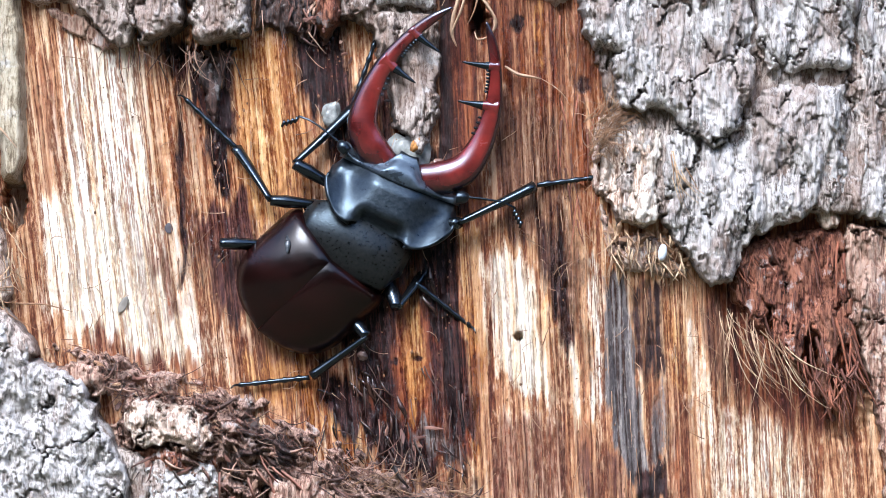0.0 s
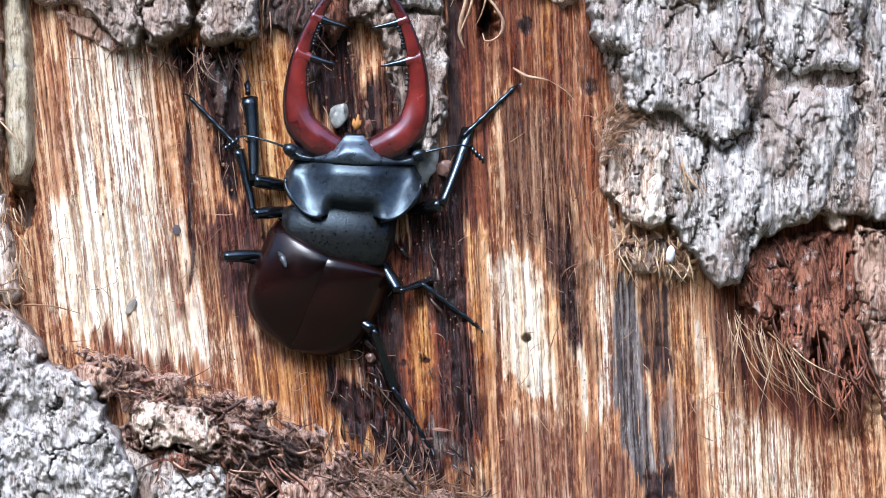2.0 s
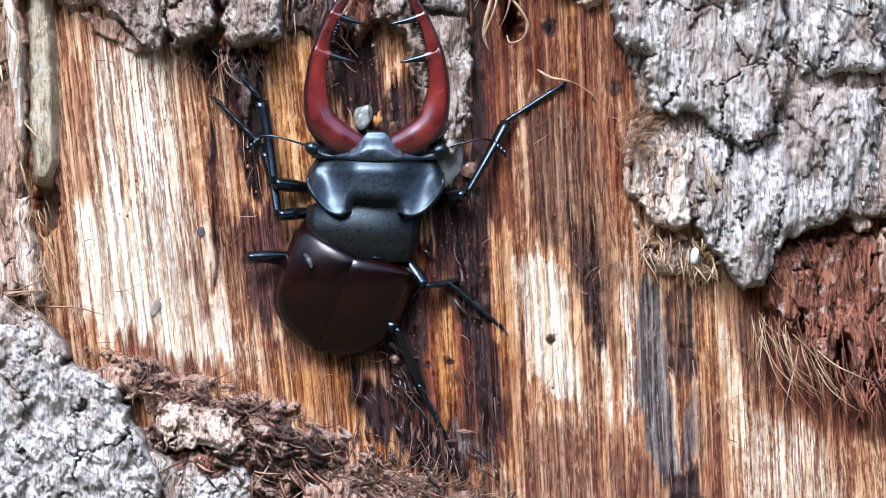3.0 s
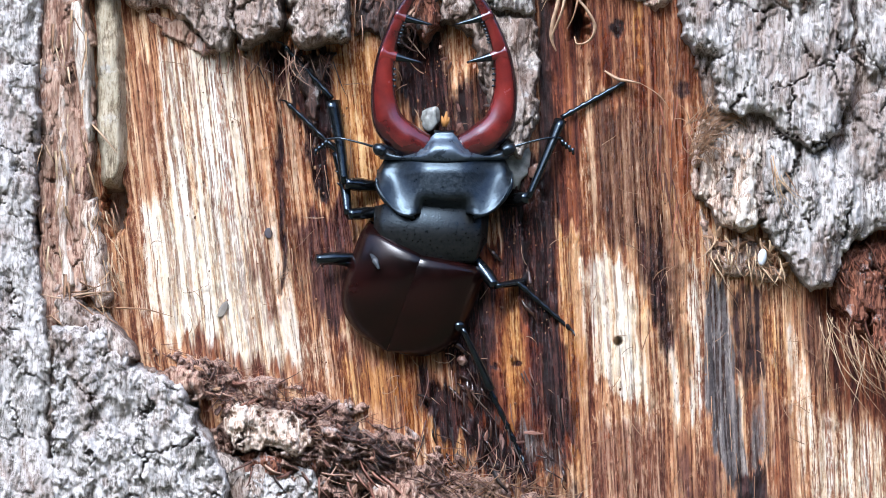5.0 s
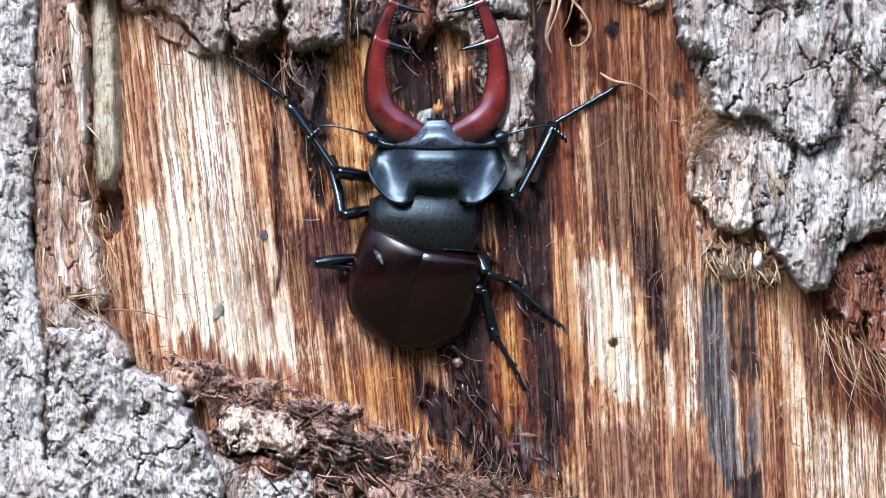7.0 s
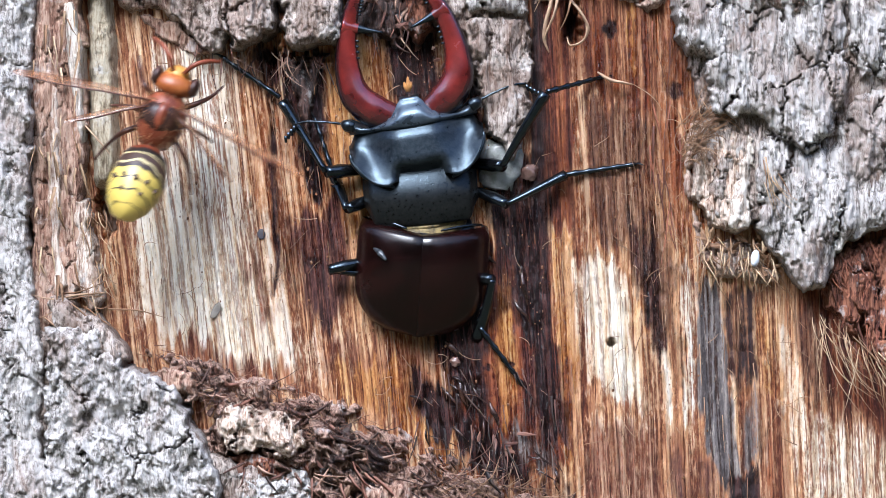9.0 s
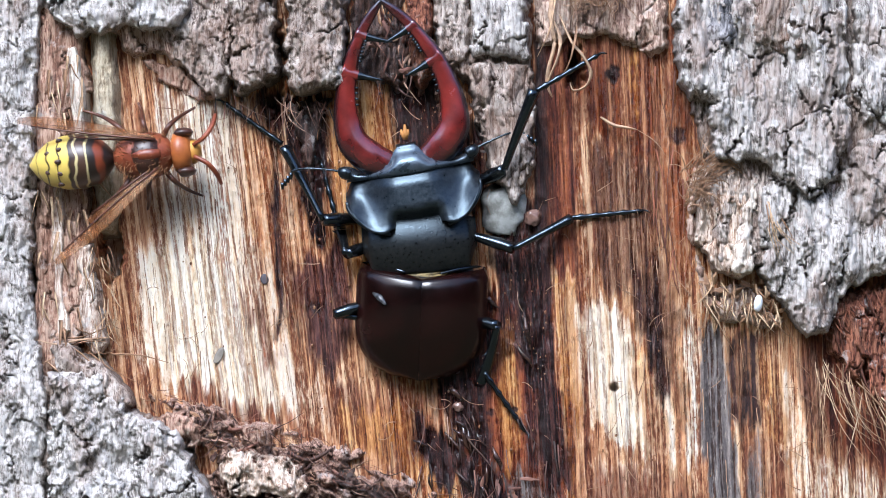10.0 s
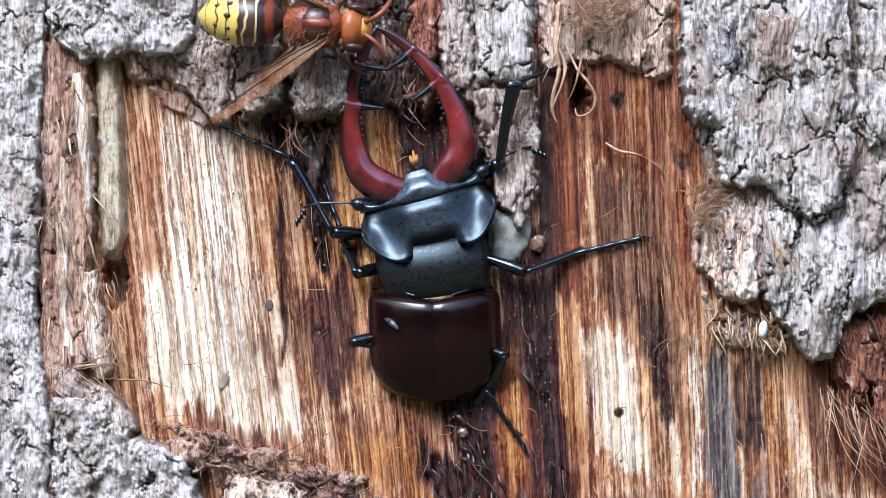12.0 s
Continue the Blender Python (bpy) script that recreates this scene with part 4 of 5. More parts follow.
    for name, lf, lt, la, r in (("front", 80, 150, 128, 1.12), ("mid", 78, 118, 126, 1.02), ("hind", 82, 122, 128, 1.0)):
        for s in (-1, 1):
            LEGS[name, s] = (segment("femur", lf, [11 * r, 13.5 * r, 11 * r, 8 * r], b, GLOSSY), segment("tibia", lt, [7.5 * r, 8.5 * r, 10 * r, 11.5 * r, 13.5 * r], b, GLOSSY, 0.7, 5),
                             segment("tarsus", la, [5.6, 4.8, 4.6, 4.0], b, GLOSSY, 1.0, 0, 5), lf, lt, la)
    LEGS["all"] = b, pron, head
    return b


def lump(size, squash, seed, detail=3, rough=0.25):
    bm = bmesh.new()
    bmesh.ops.create_icosphere(bm, subdivisions=detail, radius=1)
    for v in bm.verts:
        k = 1 + rough * noise.fractal(v.co * 1.3 + Vector((seed, 0, 0)), 1.0, 2.0, 3)
        v.co = Vector((v.co.x * size[0], v.co.y * size[1], v.co.z * squash)) * k * S
    return finish(bm)


# ---- the hornet ----
def band_material():
    m = Mat("banded_abdomen")
    s = m.t.nodes.new("ShaderNodeSeparateXYZ")
    m.t.links.new(m.xyz, s.inputs[0])
    y = m.math("ADD", m.math("MULTIPLY", s.outputs[1], -1 / (200 * S)), m.math("MULTIPLY", m.math("SUBTRACT", m.noise(260, detail=1), 0.5), 0.10))
    black, gold = (0.016, 0.010, 0.008), (0.58, 0.43, 0.09)
    russet, cream = (0.17, 0.035, 0.012), (0.50, 0.42, 0.20)
    umber = (0.05, 0.024, 0.014)
    c = m.ramp(y, (0.0, black), (0.35, black), (0.37, russet), (0.42, russet), (0.44, black), (0.50, black), (0.505, cream), (0.52, cream), (0.525, umber), (0.60, umber), (0.605, cream), (0.62, cream), (0.625, umber), (0.665, black),
               (0.68, gold), (0.765, gold), (0.77, black), (0.778, black), (0.783, gold), (0.86, gold), (0.865, black), (0.873, black), (0.878, gold), (0.95, gold), (0.955, black), (0.965, gold))
    m.set(Base_Color=c, Roughness=0.38)
    return m.m


def build_hornet():
    b = tagged(new("hornet"), "large hornet with red-brown thorax and yellow banded abdomen", "hornet")
    red = chitin_material("russet_chitin", (0.12, 0.024, 0.010), (0.25, 0.062, 0.022), 0.42)
    dark = chitin_material("dark_brown_chitin", (0.02, 0.011, 0.008), (0.06, 0.02, 0.012), 0.4)
    orange = chitin_material("orange_chitin", (0.24, 0.06, 0.014), (0.38, 0.12, 0.024), 0.42)
    gold = chitin_material("yellow_chitin", (0.42, 0.17, 0.025), (0.56, 0.28, 0.05), 0.42)
    brown = chitin_material("leg_brown", (0.04, 0.012, 0.006), (0.09, 0.028, 0.012), 0.4)
    fur = chitin_material("golden_fur", (0.16, 0.07, 0.025), (0.34, 0.18, 0.07), 0.7)
    wing = Mat("amber_wing")
    vein = wing.noise(150, (1, 0.6, 1), 3)
    wing.set(Base_Color=wing.ramp(vein, (0.36, (0.20, 0.07, 0.025)), (0.5, (0.38, 0.16, 0.06)), (0.64, (0.55, 0.32, 0.18))), Roughness=0.18, Alpha=0.5)
    thorax = part("thorax", loft([(-58, 10, 58, 36), (-50, 26, 74, 24), (-24, 40, 88, 14), (10, 42, 90, 14), (36, 34, 82, 20), (48, 14, 66, 34)], 20), red, b, "furry russet thorax")
    part("thorax_patch", loft([(-24, 24, 88, 50), (-12, 37, 92, 50), (10, 39, 93.5, 50), (24, 30, 90, 50)], 16), dark, thorax, "black bands on the back")
    part("back_stripe", loft([(-22, 8, 91, 70), (-8, 15, 95.5, 70), (12, 17, 96.5, 70), (28, 12, 92, 70)], 12), red, thorax, "russet stripe between the bands")
    head = part("head", loft([(44, 14, 66, 36), (50, 34, 78, 26), (62, 40, 80, 22), (74, 34, 74, 24), (82, 20, 64, 30)], 20), orange, b, "orange head with a yellow face")
    part("face", loft([(74, 20, 66, 26), (82, 24, 66, 24), (92, 18, 60, 26), (98, 8, 50, 32)], 16), gold, head, "yellow face")
    for s in (-1, 1):
        e = part("eye", loft([(52, 1, 62, 40), (58, 9, 72, 34), (70, 10, 74, 32), (82, 7, 68, 36), (86, 1, 58, 42)], 12), dark, head, "dark brown kidney-shaped eye")
        e.location.x = s * 34 * S
        line = spline([(s * 10, 86, 62), (s * 24, 108, 70), (s * 44, 122, 56), (s * 62, 128, 40)], 4)
        part("antenna", tube(line, along([4, 4.5, 4.5, 3], len(line)), 7), red, head, "russet antenna")
    ab = [(-54, 8, 58, 40), (-66, 24, 70, 28), (-84, 42, 84, 12), (-112, 49, 88, 4), (-144, 48, 80, 0), (-174, 39, 66, 0), (-196, 22, 48, 4), (-208, 4, 32, 20)]
    LEGS["abdomen"] = part("abdomen", loft(ab, 24, 2.1), band_material(), b, "yellow abdomen with black bands")
    for x, y, z in ((-22, -150, 71), (20, -151, 71), (-1, -154, 77), (-17, -172, 61), (16, -173, 61), (38, -152, 56), (-38, -150, 58)):
        spot = part("spot", lump((4.5, 6.5), 3, x, 2, 0.1), dark, LEGS["abdomen"], "small dark spot")
        spot.location = (x * S, y * S, z * S)
    rng = np.random.default_rng(3)
    bm = bmesh.new()
    for _ in range(260):
        a, y = rng.uniform(0.1, 3.04), rng.uniform(-54, 52)
        w = 40 * math.sqrt(max(0.05, 1 - (y / 60) ** 2))
        p = Vector((w * math.cos(a), y, 50 + w * math.sin(a)))
        q = p + Vector((math.cos(a), rng.uniform(-0.9, 0.3), math.sin(a))) * rng.uniform(6, 13)
        tube([p, q], [0.7, 0.2], 3, 1.0, bm)
    part("fur", bm, fur, b, "short golden-brown fur")
    wings = []
    for s in (-1, 1):
        for k, (length, wide, lean) in enumerate(((246, 18, 0), (150, 13, 6))):
            bm = bmesh.new()
            top, rim = [], []
            for i in range(15):
                t = i / 14
                w = wide * (math.sin(math.pi * min(1, 0.08 + 0.86 * t)) ** 0.6) * (0.55 + 0.6 * t)
                z = 3 * math.sin(6 * t)
                top.append([bm.verts.new(((-w * 0.35) * S, -length * t * S, z * S)), bm.verts.new((w * 0.1 * S, -length * t * S, (z + 3) * S)), bm.verts.new((w * S, -length * t * S, z * S))])
            for p, q in zip(top, top[1:]):
                for j in (0, 1):
                    bm.faces.new((p[j], p[j + 1], q[j + 1], q[j]))
            bmesh.ops.solidify(bm, geom=bm.faces[:], thickness=0.00008)
            if s < 0:
                bmesh.ops.scale(bm, vec=(-1, 1, 1), verts=bm.verts)
            blade = part("wing", finish(bm), wing.m, b, "translucent amber wing")
            for shift, thick in ((-0.34, 1.9), (0.12, 0.7)):
                ribs = [(s * shift * wide * (math.sin(math.pi * min(1, 0.08 + 0.86 * t)) ** 0.6) * (0.55 + 0.6 * t), -length * t, 3 * math.sin(6 * t) + 2.5) for t in (0, 0.15, 0.3, 0.5, 0.7, 0.9)]
                part("vein", tube(ribs, along([thick, thick, thick * 0.5], 6), 6), brown, blade, "dark wing vein")
            wings.append((blade, s, k))
    for s in (-1, 1):
        for y0, dx, dy in ((26, 44, 50), (4, 58, -10), (-18, 54, -70)):
            line = spline([(s * 20, y0, 26), (s * (20 + dx * 0.6), y0 + dy * 0.35, 52), (s * (22 + dx), y0 + dy * 0.8, 14), (s * (26 + dx * 1.2), y0 + dy * 1.3, 4)], 4)
            part("leg", tube(line, along([6, 5, 3.4, 2.0], len(line)), 7), brown, b, "jointed russet leg")
    return b, wings


beetle = build_beetle()
hornet, hornet_wings = build_hornet()


# ---- motion ----
def on_bark(x, y, turn, h=0.0, t=None, lift=0.0):
    """A pose flat on the trunk; turn is clockwise from straight up. With t, x and y slide with the picture."""
    if t is not None:
        dx, dy = slide(t)
        x, y = x - dx, y - dy
    return Matrix.Translation(plan(x, y, h)) @ pose(0, 0, 0, 90, 0, 0) @ pose(0, 0, 0, lift, 0, -turn)


# ---- fibres, sap and small finds ----
def fibre_material(name, *colours):
    m = Mat(name)
    r = m.attr("tint")[0]
    stops = [(i / max(1, len(colours) - 1), c) for i, c in enumerate(colours)]
    m.set(Base_Color=m.mix(m.ramp(m.noise(700), (0.4, 0.0), (0.6, 0.4)), m.ramp(r, *stops, hard=True), (0.10, 0.05, 0.03)), Roughness=0.7)
    return m.m


BLOND = fibre_material("blond_fibre", (0.30, 0.17, 0.09), (0.62, 0.45, 0.28), (0.50, 0.33, 0.19), (0.74, 0.60, 0.42))
RUSSET = fibre_material("russet_fibre", (0.10, 0.03, 0.016), (0.30, 0.10, 0.05), (0.18, 0.055, 0.028), (0.45, 0.22, 0.12))
SHREDS = fibre_material("mixed_shreds", (0.012, 0.008, 0.007), (0.20, 0.09, 0.06), (0.05, 0.02, 0.014), (0.42, 0.26, 0.18), (0.12, 0.05, 0.035), (0.60, 0.47, 0.37))
FLUFF = fibre_material("reddish_fluff", (0.17, 0.065, 0.04), (0.42, 0.25, 0.17), (0.05, 0.022, 0.016), (0.26, 0.115, 0.075), (0.60, 0.44, 0.33))
TAN = fibre_material("tan_fibre", (0.22, 0.12, 0.06), (0.45, 0.28, 0.16), (0.34, 0.19, 0.10), (0.58, 0.42, 0.27))


def tint(me, shades, each):
    """Gives every piece of a joined mesh a shade of its own."""
    a = me.attributes.new("tint", "FLOAT_COLOR", "POINT")
    a.data.foreach_set("color", np.repeat(np.stack([shades] * 4, -1), each, 0).astype(np.float32).ravel())
    return me


def fibres(name, count, corners, heading, spread, length, width, curl, height, material, label, seed, arch=10.0, flat=0.5):
    """A clump of fibres rooted inside a quarter of the plan (four corners); heading in degrees clockwise from up."""
    rng = np.random.default_rng(seed)
    (ax, ay), (bx, by), (cx, cy), (dx, dy) = corners
    u, v = rng.random(count), rng.random(count)
    x = (1 - u) * (1 - v) * ax + u * (1 - v) * bx + u * v * cx + (1 - u) * v * dx
    y = (1 - u) * (1 - v) * ay + u * (1 - v) * by + u * v * cy + (1 - u) * v * dy
    a = np.radians(heading + spread * rng.standard_normal(count))
    bend = np.radians(curl[0] + curl[1] * rng.standard_normal(count))
    long = rng.uniform(*length, count)
    wide = rng.uniform(*width, count)
    h0, h1 = rng.uniform(*height, count), rng.uniform(*height, count)
    n = 9
    px, py, pa, pts = x, y, a, []
    wob = rng.standard_normal(count)
    for i in range(n):
        t = i / (n - 1)
        h = h0 + (h1 - h0) * t + arch * np.sin(np.pi * t)
        r = wide * (1 - 0.75 * t ** 2)
        qx, qy = np.cos(pa), np.sin(pa)
        for k in range(3):
            c, s = math.cos(2.094 * k), math.sin(2.094 * k)
            X = (px + qx * r * c - 784) * S
            pts.append(np.stack([X, -(h + flat * r * s) * S + X * X / (2 * RT), H + (441 - py - qy * r * c) * S], -1))
        px, py = px + np.sin(pa) * long / n, py - np.cos(pa) * long / n
        pa = pa + bend / n + 0.07 * np.sin(wob * 5 + i * 1.3)
    verts = np.stack(pts, 1).reshape(-1, 3)
    base = (np.arange(count) * n * 3)[:, None, None, None]
    i, k = np.arange(n - 1)[None, :, None, None] * 3, np.arange(3)[None, None, :, None]
    corner = np.concatenate([i + k, i + (k + 1) % 3, i + 3 + (k + 1) % 3, i + 3 + k], -1)
    quad = (base + corner).reshape(-1, 4)
    ob = part(name, tint(mesh_from(name, verts, quad), rng.random(count), n * 3), material, trunk, label)
    return tagged(ob, kind="stuff")


def build_fibres():
    F = fibres
    band = [(70, 610), (380, 690), (380, 800), (200, 720)]
    F("bark_shred", 60, band, 104, 38, (20, 80), (0.4, 1.4), (0, 50), (34, 54), SHREDS, "torn dark inner bark shreds", 1, 10)
    F("bark_shred", 80, [(380, 690), (860, 880), (820, 960), (370, 800)], 112, 36, (30, 120), (0.4, 1.5), (0, 50), (30, 50), SHREDS, "", 2, 12)
    F("bark_shred", 40, [(220, 800), (420, 800), (520, 960), (400, 960)], 150, 60, (25, 80), (0.8, 4.5), (0, 28), (40, 54), SHREDS, "", 3, 10)
    F("bark_fluff", 260, [(60, 580), (400, 684), (400, 780), (190, 700)], 106, 42, (12, 46), (0.4, 1.2), (0, 60), (34, 54), FLUFF, "soft reddish shreds of inner bark", 28, 8)
    F("bark_fluff", 170, [(390, 690), (850, 880), (800, 950), (390, 790)], 112, 38, (14, 60), (0.4, 1.3), (0, 60), (28, 50), FLUFF, "", 29, 10)
    F("bark_ribbon", 9, [(80, 610), (400, 694), (400, 780), (200, 710)], 100, 34, (24, 70), (2.5, 7.0), (0, 36), (36, 52), FLUFF, "flat torn ribbons of inner bark", 30, 8, 0.22)
    F("bark_ribbon", 16, [(390, 700), (850, 880), (800, 950), (390, 800)], 122, 34, (30, 100), (2.0, 7.0), (0, 36), (28, 50), SHREDS, "", 31, 10, 0.22)
    F("bark_ribbon", 7, [(440, 780), (500, 790), (500, 860), (450, 850)], 150, 22, (40, 90), (2.0, 5.0), (0, 30), (40, 56), FLUFF, "", 32, 10, 0.3)
    F("fibre_tuft", 60, [(560, 834), (760, 850), (860, 886), (600, 900)], 60, 32, (30, 90), (0.5, 1.4), (0, 40), (20, 44), TAN, "frayed tan fibres", 4, 20)
    F("fibre_tuft", 26, [(1268, 540), (1330, 556), (1340, 590), (1278, 590)], 170, 15, (70, 220), (0.5, 1.6), (-24, 38), (26, 44), BLOND, "long pale loose fibres", 5, 16)
    F("fibre_tuft", 20, [(1330, 560), (1400, 600), (1400, 660), (1330, 620)], 160, 18, (60, 150), (0.6, 1.8), (-20, 30), (26, 44), BLOND, "", 6, 16)
    F("fibre_tuft", 130, [(1030, 210), (1100, 186), (1090, 236), (1040, 290)], 48, 42, (30, 90), (0.5, 1.6), (50, 90), (46, 72), TAN, "curled pale fibre tuft", 7, 12)
    F("fibre_tuft", 12, [(1176, 250), (1200, 270), (1208, 320), (1184, 320)], 162, 8, (60, 120), (0.7, 1.9), (-10, 18), (80, 92), BLOND, "", 8, 8)
    F("fibre_tuft", 2, [(800, -110), (870, -90), (850, -30), (806, -30)], 185, 16, (80, 130), (1.6, 3.4), (-20, 60), (30, 60), BLOND, "curly pale strands", 10, 20)
    F("fibre_tuft", 230, [(830, -150), (950, -150), (936, -84), (850, -84)], 90, 120, (30, 80), (0.5, 1.4), (160, 140), (30, 60), TAN, "tangled brown tuft", 11, 16)
    F("fibre_tuft", 46, [(1290, 430), (1510, 400), (1530, 640), (1330, 600)], 176, 10, (40, 130), (0.8, 4.0), (-4, 14), (22, 34), RUSSET, "red frayed inner bark strips", 12, 5, 0.3)
    F("fibre_tuft", 60, [(1400, 600), (1530, 620), (1500, 720), (1430, 690)], 172, 16, (30, 100), (0.8, 4.0), (-8, 30), (24, 44), RUSSET, "", 13, 8, 0.3)
    F("fibre_tuft", 34, [(-34, 330), (20, 340), (40, 480), (-10, 520)], 168, 16, (30, 80), (0.6, 2.0), (0, 50), (30, 60), BLOND, "frayed tan fibres", 14, 8)
    F("fibre_tuft", 10, [(-120, 500), (20, 480), (30, 540), (-110, 560)], 110, 25, (40, 130), (0.8, 2.2), (0, 40), (36, 60), TAN, "", 15, 14)
    F("fibre_tuft", 60, [(1050, 400), (1180, 408), (1230, 480), (1080, 460)], 174, 16, (20, 70), (0.6, 2.6), (0, 40), (24, 44), BLOND, "", 16, 8)
    F("fibre_tuft", 50, [(1270, 480), (1330, 430), (1400, 400), (1330, 470)], 165, 22, (30, 90), (0.6, 2.2), (-8, 30), (20, 38), RUSSET, "", 17, 10)
    F("fibre_tuft", 40, [(150, 66), (420, 80), (420, 110), (260, 100)], 178, 22, (20, 80), (0.6, 1.8), (0, 40), (14, 40), SHREDS, "", 18, 10)
    F("fibre_tuft", 46, [(-110, 0), (-20, 0), (-10, 480), (-110, 520)], 176, 10, (24, 70), (1.0, 4.5), (0, 10), (48, 70), BLOND, "", 19, 4, 0.3)
    F("fibre_tuft", 16, [(440, -60), (600, -60), (600, 60), (460, 60)], 178, 14, (30, 90), (0.6, 2.6), (0, 20), (10, 30), SHREDS, "", 20, 8)
    F("fibre_tuft", 14, [(480, -40), (560, -30), (560, 70), (500, 80)], 175, 35, (20, 60), (1.0, 4.0), (0, 30), (14, 28), SHREDS, "", 21, 6)
    F("fibre_tuft", 22, [(960, 0), (1040, 0), (1060, 400), (1000, 420)], 176, 6, (40, 150), (0.8, 3.5), (0, 10), (4, 14), RUSSET, "", 22, 4, 0.3)
    F("loose_fibre", 90, [(60, 80), (800, 80), (800, 760), (60, 640)], 30, 70, (14, 60), (0.5, 1.1), (0, 60), (3, 8), TAN, "fine loose hairs on the wood", 23, 10)
    F("loose_fibre", 80, [(820, 80), (1280, 480), (1420, 860), (820, 860)], 20, 60, (14, 70), (0.5, 1.2), (0, 50), (3, 8), TAN, "", 24, 10)
    F("splinter", 130, [(60, 100), (560, 100), (560, 760), (60, 620)], 176, 2, (20, 90), (0.5, 1.3), (0, 2), (0, 5), TAN, "fine splinters along the grain", 25, 3)
    F("splinter", 140, [(830, 100), (1280, 480), (1430, 880), (830, 880)], 176, 2, (20, 100), (0.5, 1.3), (0, 2), (0, 5), TAN, "", 26, 3)
    F("splinter", 70, [(540, 640), (820, 640), (820, 880), (600, 880)], 168, 14, (20, 90), (0.6, 2.4), (0, 20), (0, 12), SHREDS, "", 27, 8)


def crumbs(count, corners, size, height, material, label, seed):
    """Broken flakes and crumbs scattered over a quarter of the plan, in one mesh."""
    rng = random.Random(seed)
    verts, faces = [], []
    for _ in range(count):
        u, v = rng.random(), rng.random()
        a, b, c, d = [Vector(p) for p in corners]
        p = a.lerp(b, u).lerp(d.lerp(c, u), v)
        r = rng.uniform(*size) * (0.6 + 0.8 * rng.random() ** 3)
        turn = Euler((rng.uniform(-0.7, 0.7), rng.uniform(-0.7, 0.7), rng.uniform(0, 6.3))).to_matrix()
        h = rng.uniform(*height)
        n, base = 7, len(verts)
        lengthy = rng.uniform(1.2, 4.0)
        for k in range(2):
            for i in range(n):
                w = r * rng.uniform(0.6, 1.15) * (1.0 - 0.35 * k)
                q = turn @ Vector((w * lengthy * math.cos(6.283 * i / n), w * math.sin(6.283 * i / n), (k - 0.5) * r * 0.4 + rng.uniform(-0.12, 0.12) * r))
                verts.append(plan(p.x + q.x, p.y - q.y, h + q.z))
        for i in range(n):
            j = (i + 1) % n
            faces += [(base + i, base + j, base + n + j), (base + i, base + n + j, base + n + i)]
        for i in range(1, n - 1):
            faces += [(base + n, base + n + i, base + n + i + 1), (base, base + i + 1, base + i)]
    me = tint(mesh_from("bark_crumb", verts, np.array(faces), False), np.random.default_rng(seed).random(count), 14)
    ob = part("bark_crumb", me, material, trunk, label)
    return tagged(ob, kind="stuff")


def build_crumbs():
    crumbs(16, [(120, 616), (420, 700), (560, 800), (300, 780)], (1.5, 4.5), (36, 50), TAN, "pale torn flakes of inner bark", 9)
    crumbs(5, [(70, 606), (390, 690), (390, 800), (200, 730)], (4, 15), (32, 46), SHREDS, "broken crumbs of dark bark", 1)
    crumbs(6, [(380, 700), (850, 880), (820, 960), (370, 800)], (4, 15), (28, 44), SHREDS, "", 2)
    crumbs(24, [(220, 800), (420, 800), (520, 960), (400, 960)], (4, 12), (36, 50), SHREDS, "", 3)
    crumbs(26, [(470, -60), (600, -60), (600, 60), (500, 80)], (3, 8), (12, 26), SHREDS, "", 5)
    crumbs(34, [(1060, 400), (1200, 408), (1220, 480), (1090, 470)], (3, 8), (22, 36), TAN, "", 6)
    crumbs(8, [(560, 40), (680, 60), (690, 240), (600, 230)], (3, 7), (0, 8), SHREDS, "", 7)
    crumbs(12, [(640, 740), (780, 760), (800, 860), (660, 840)], (3, 8), (0, 10), SHREDS, "", 8)


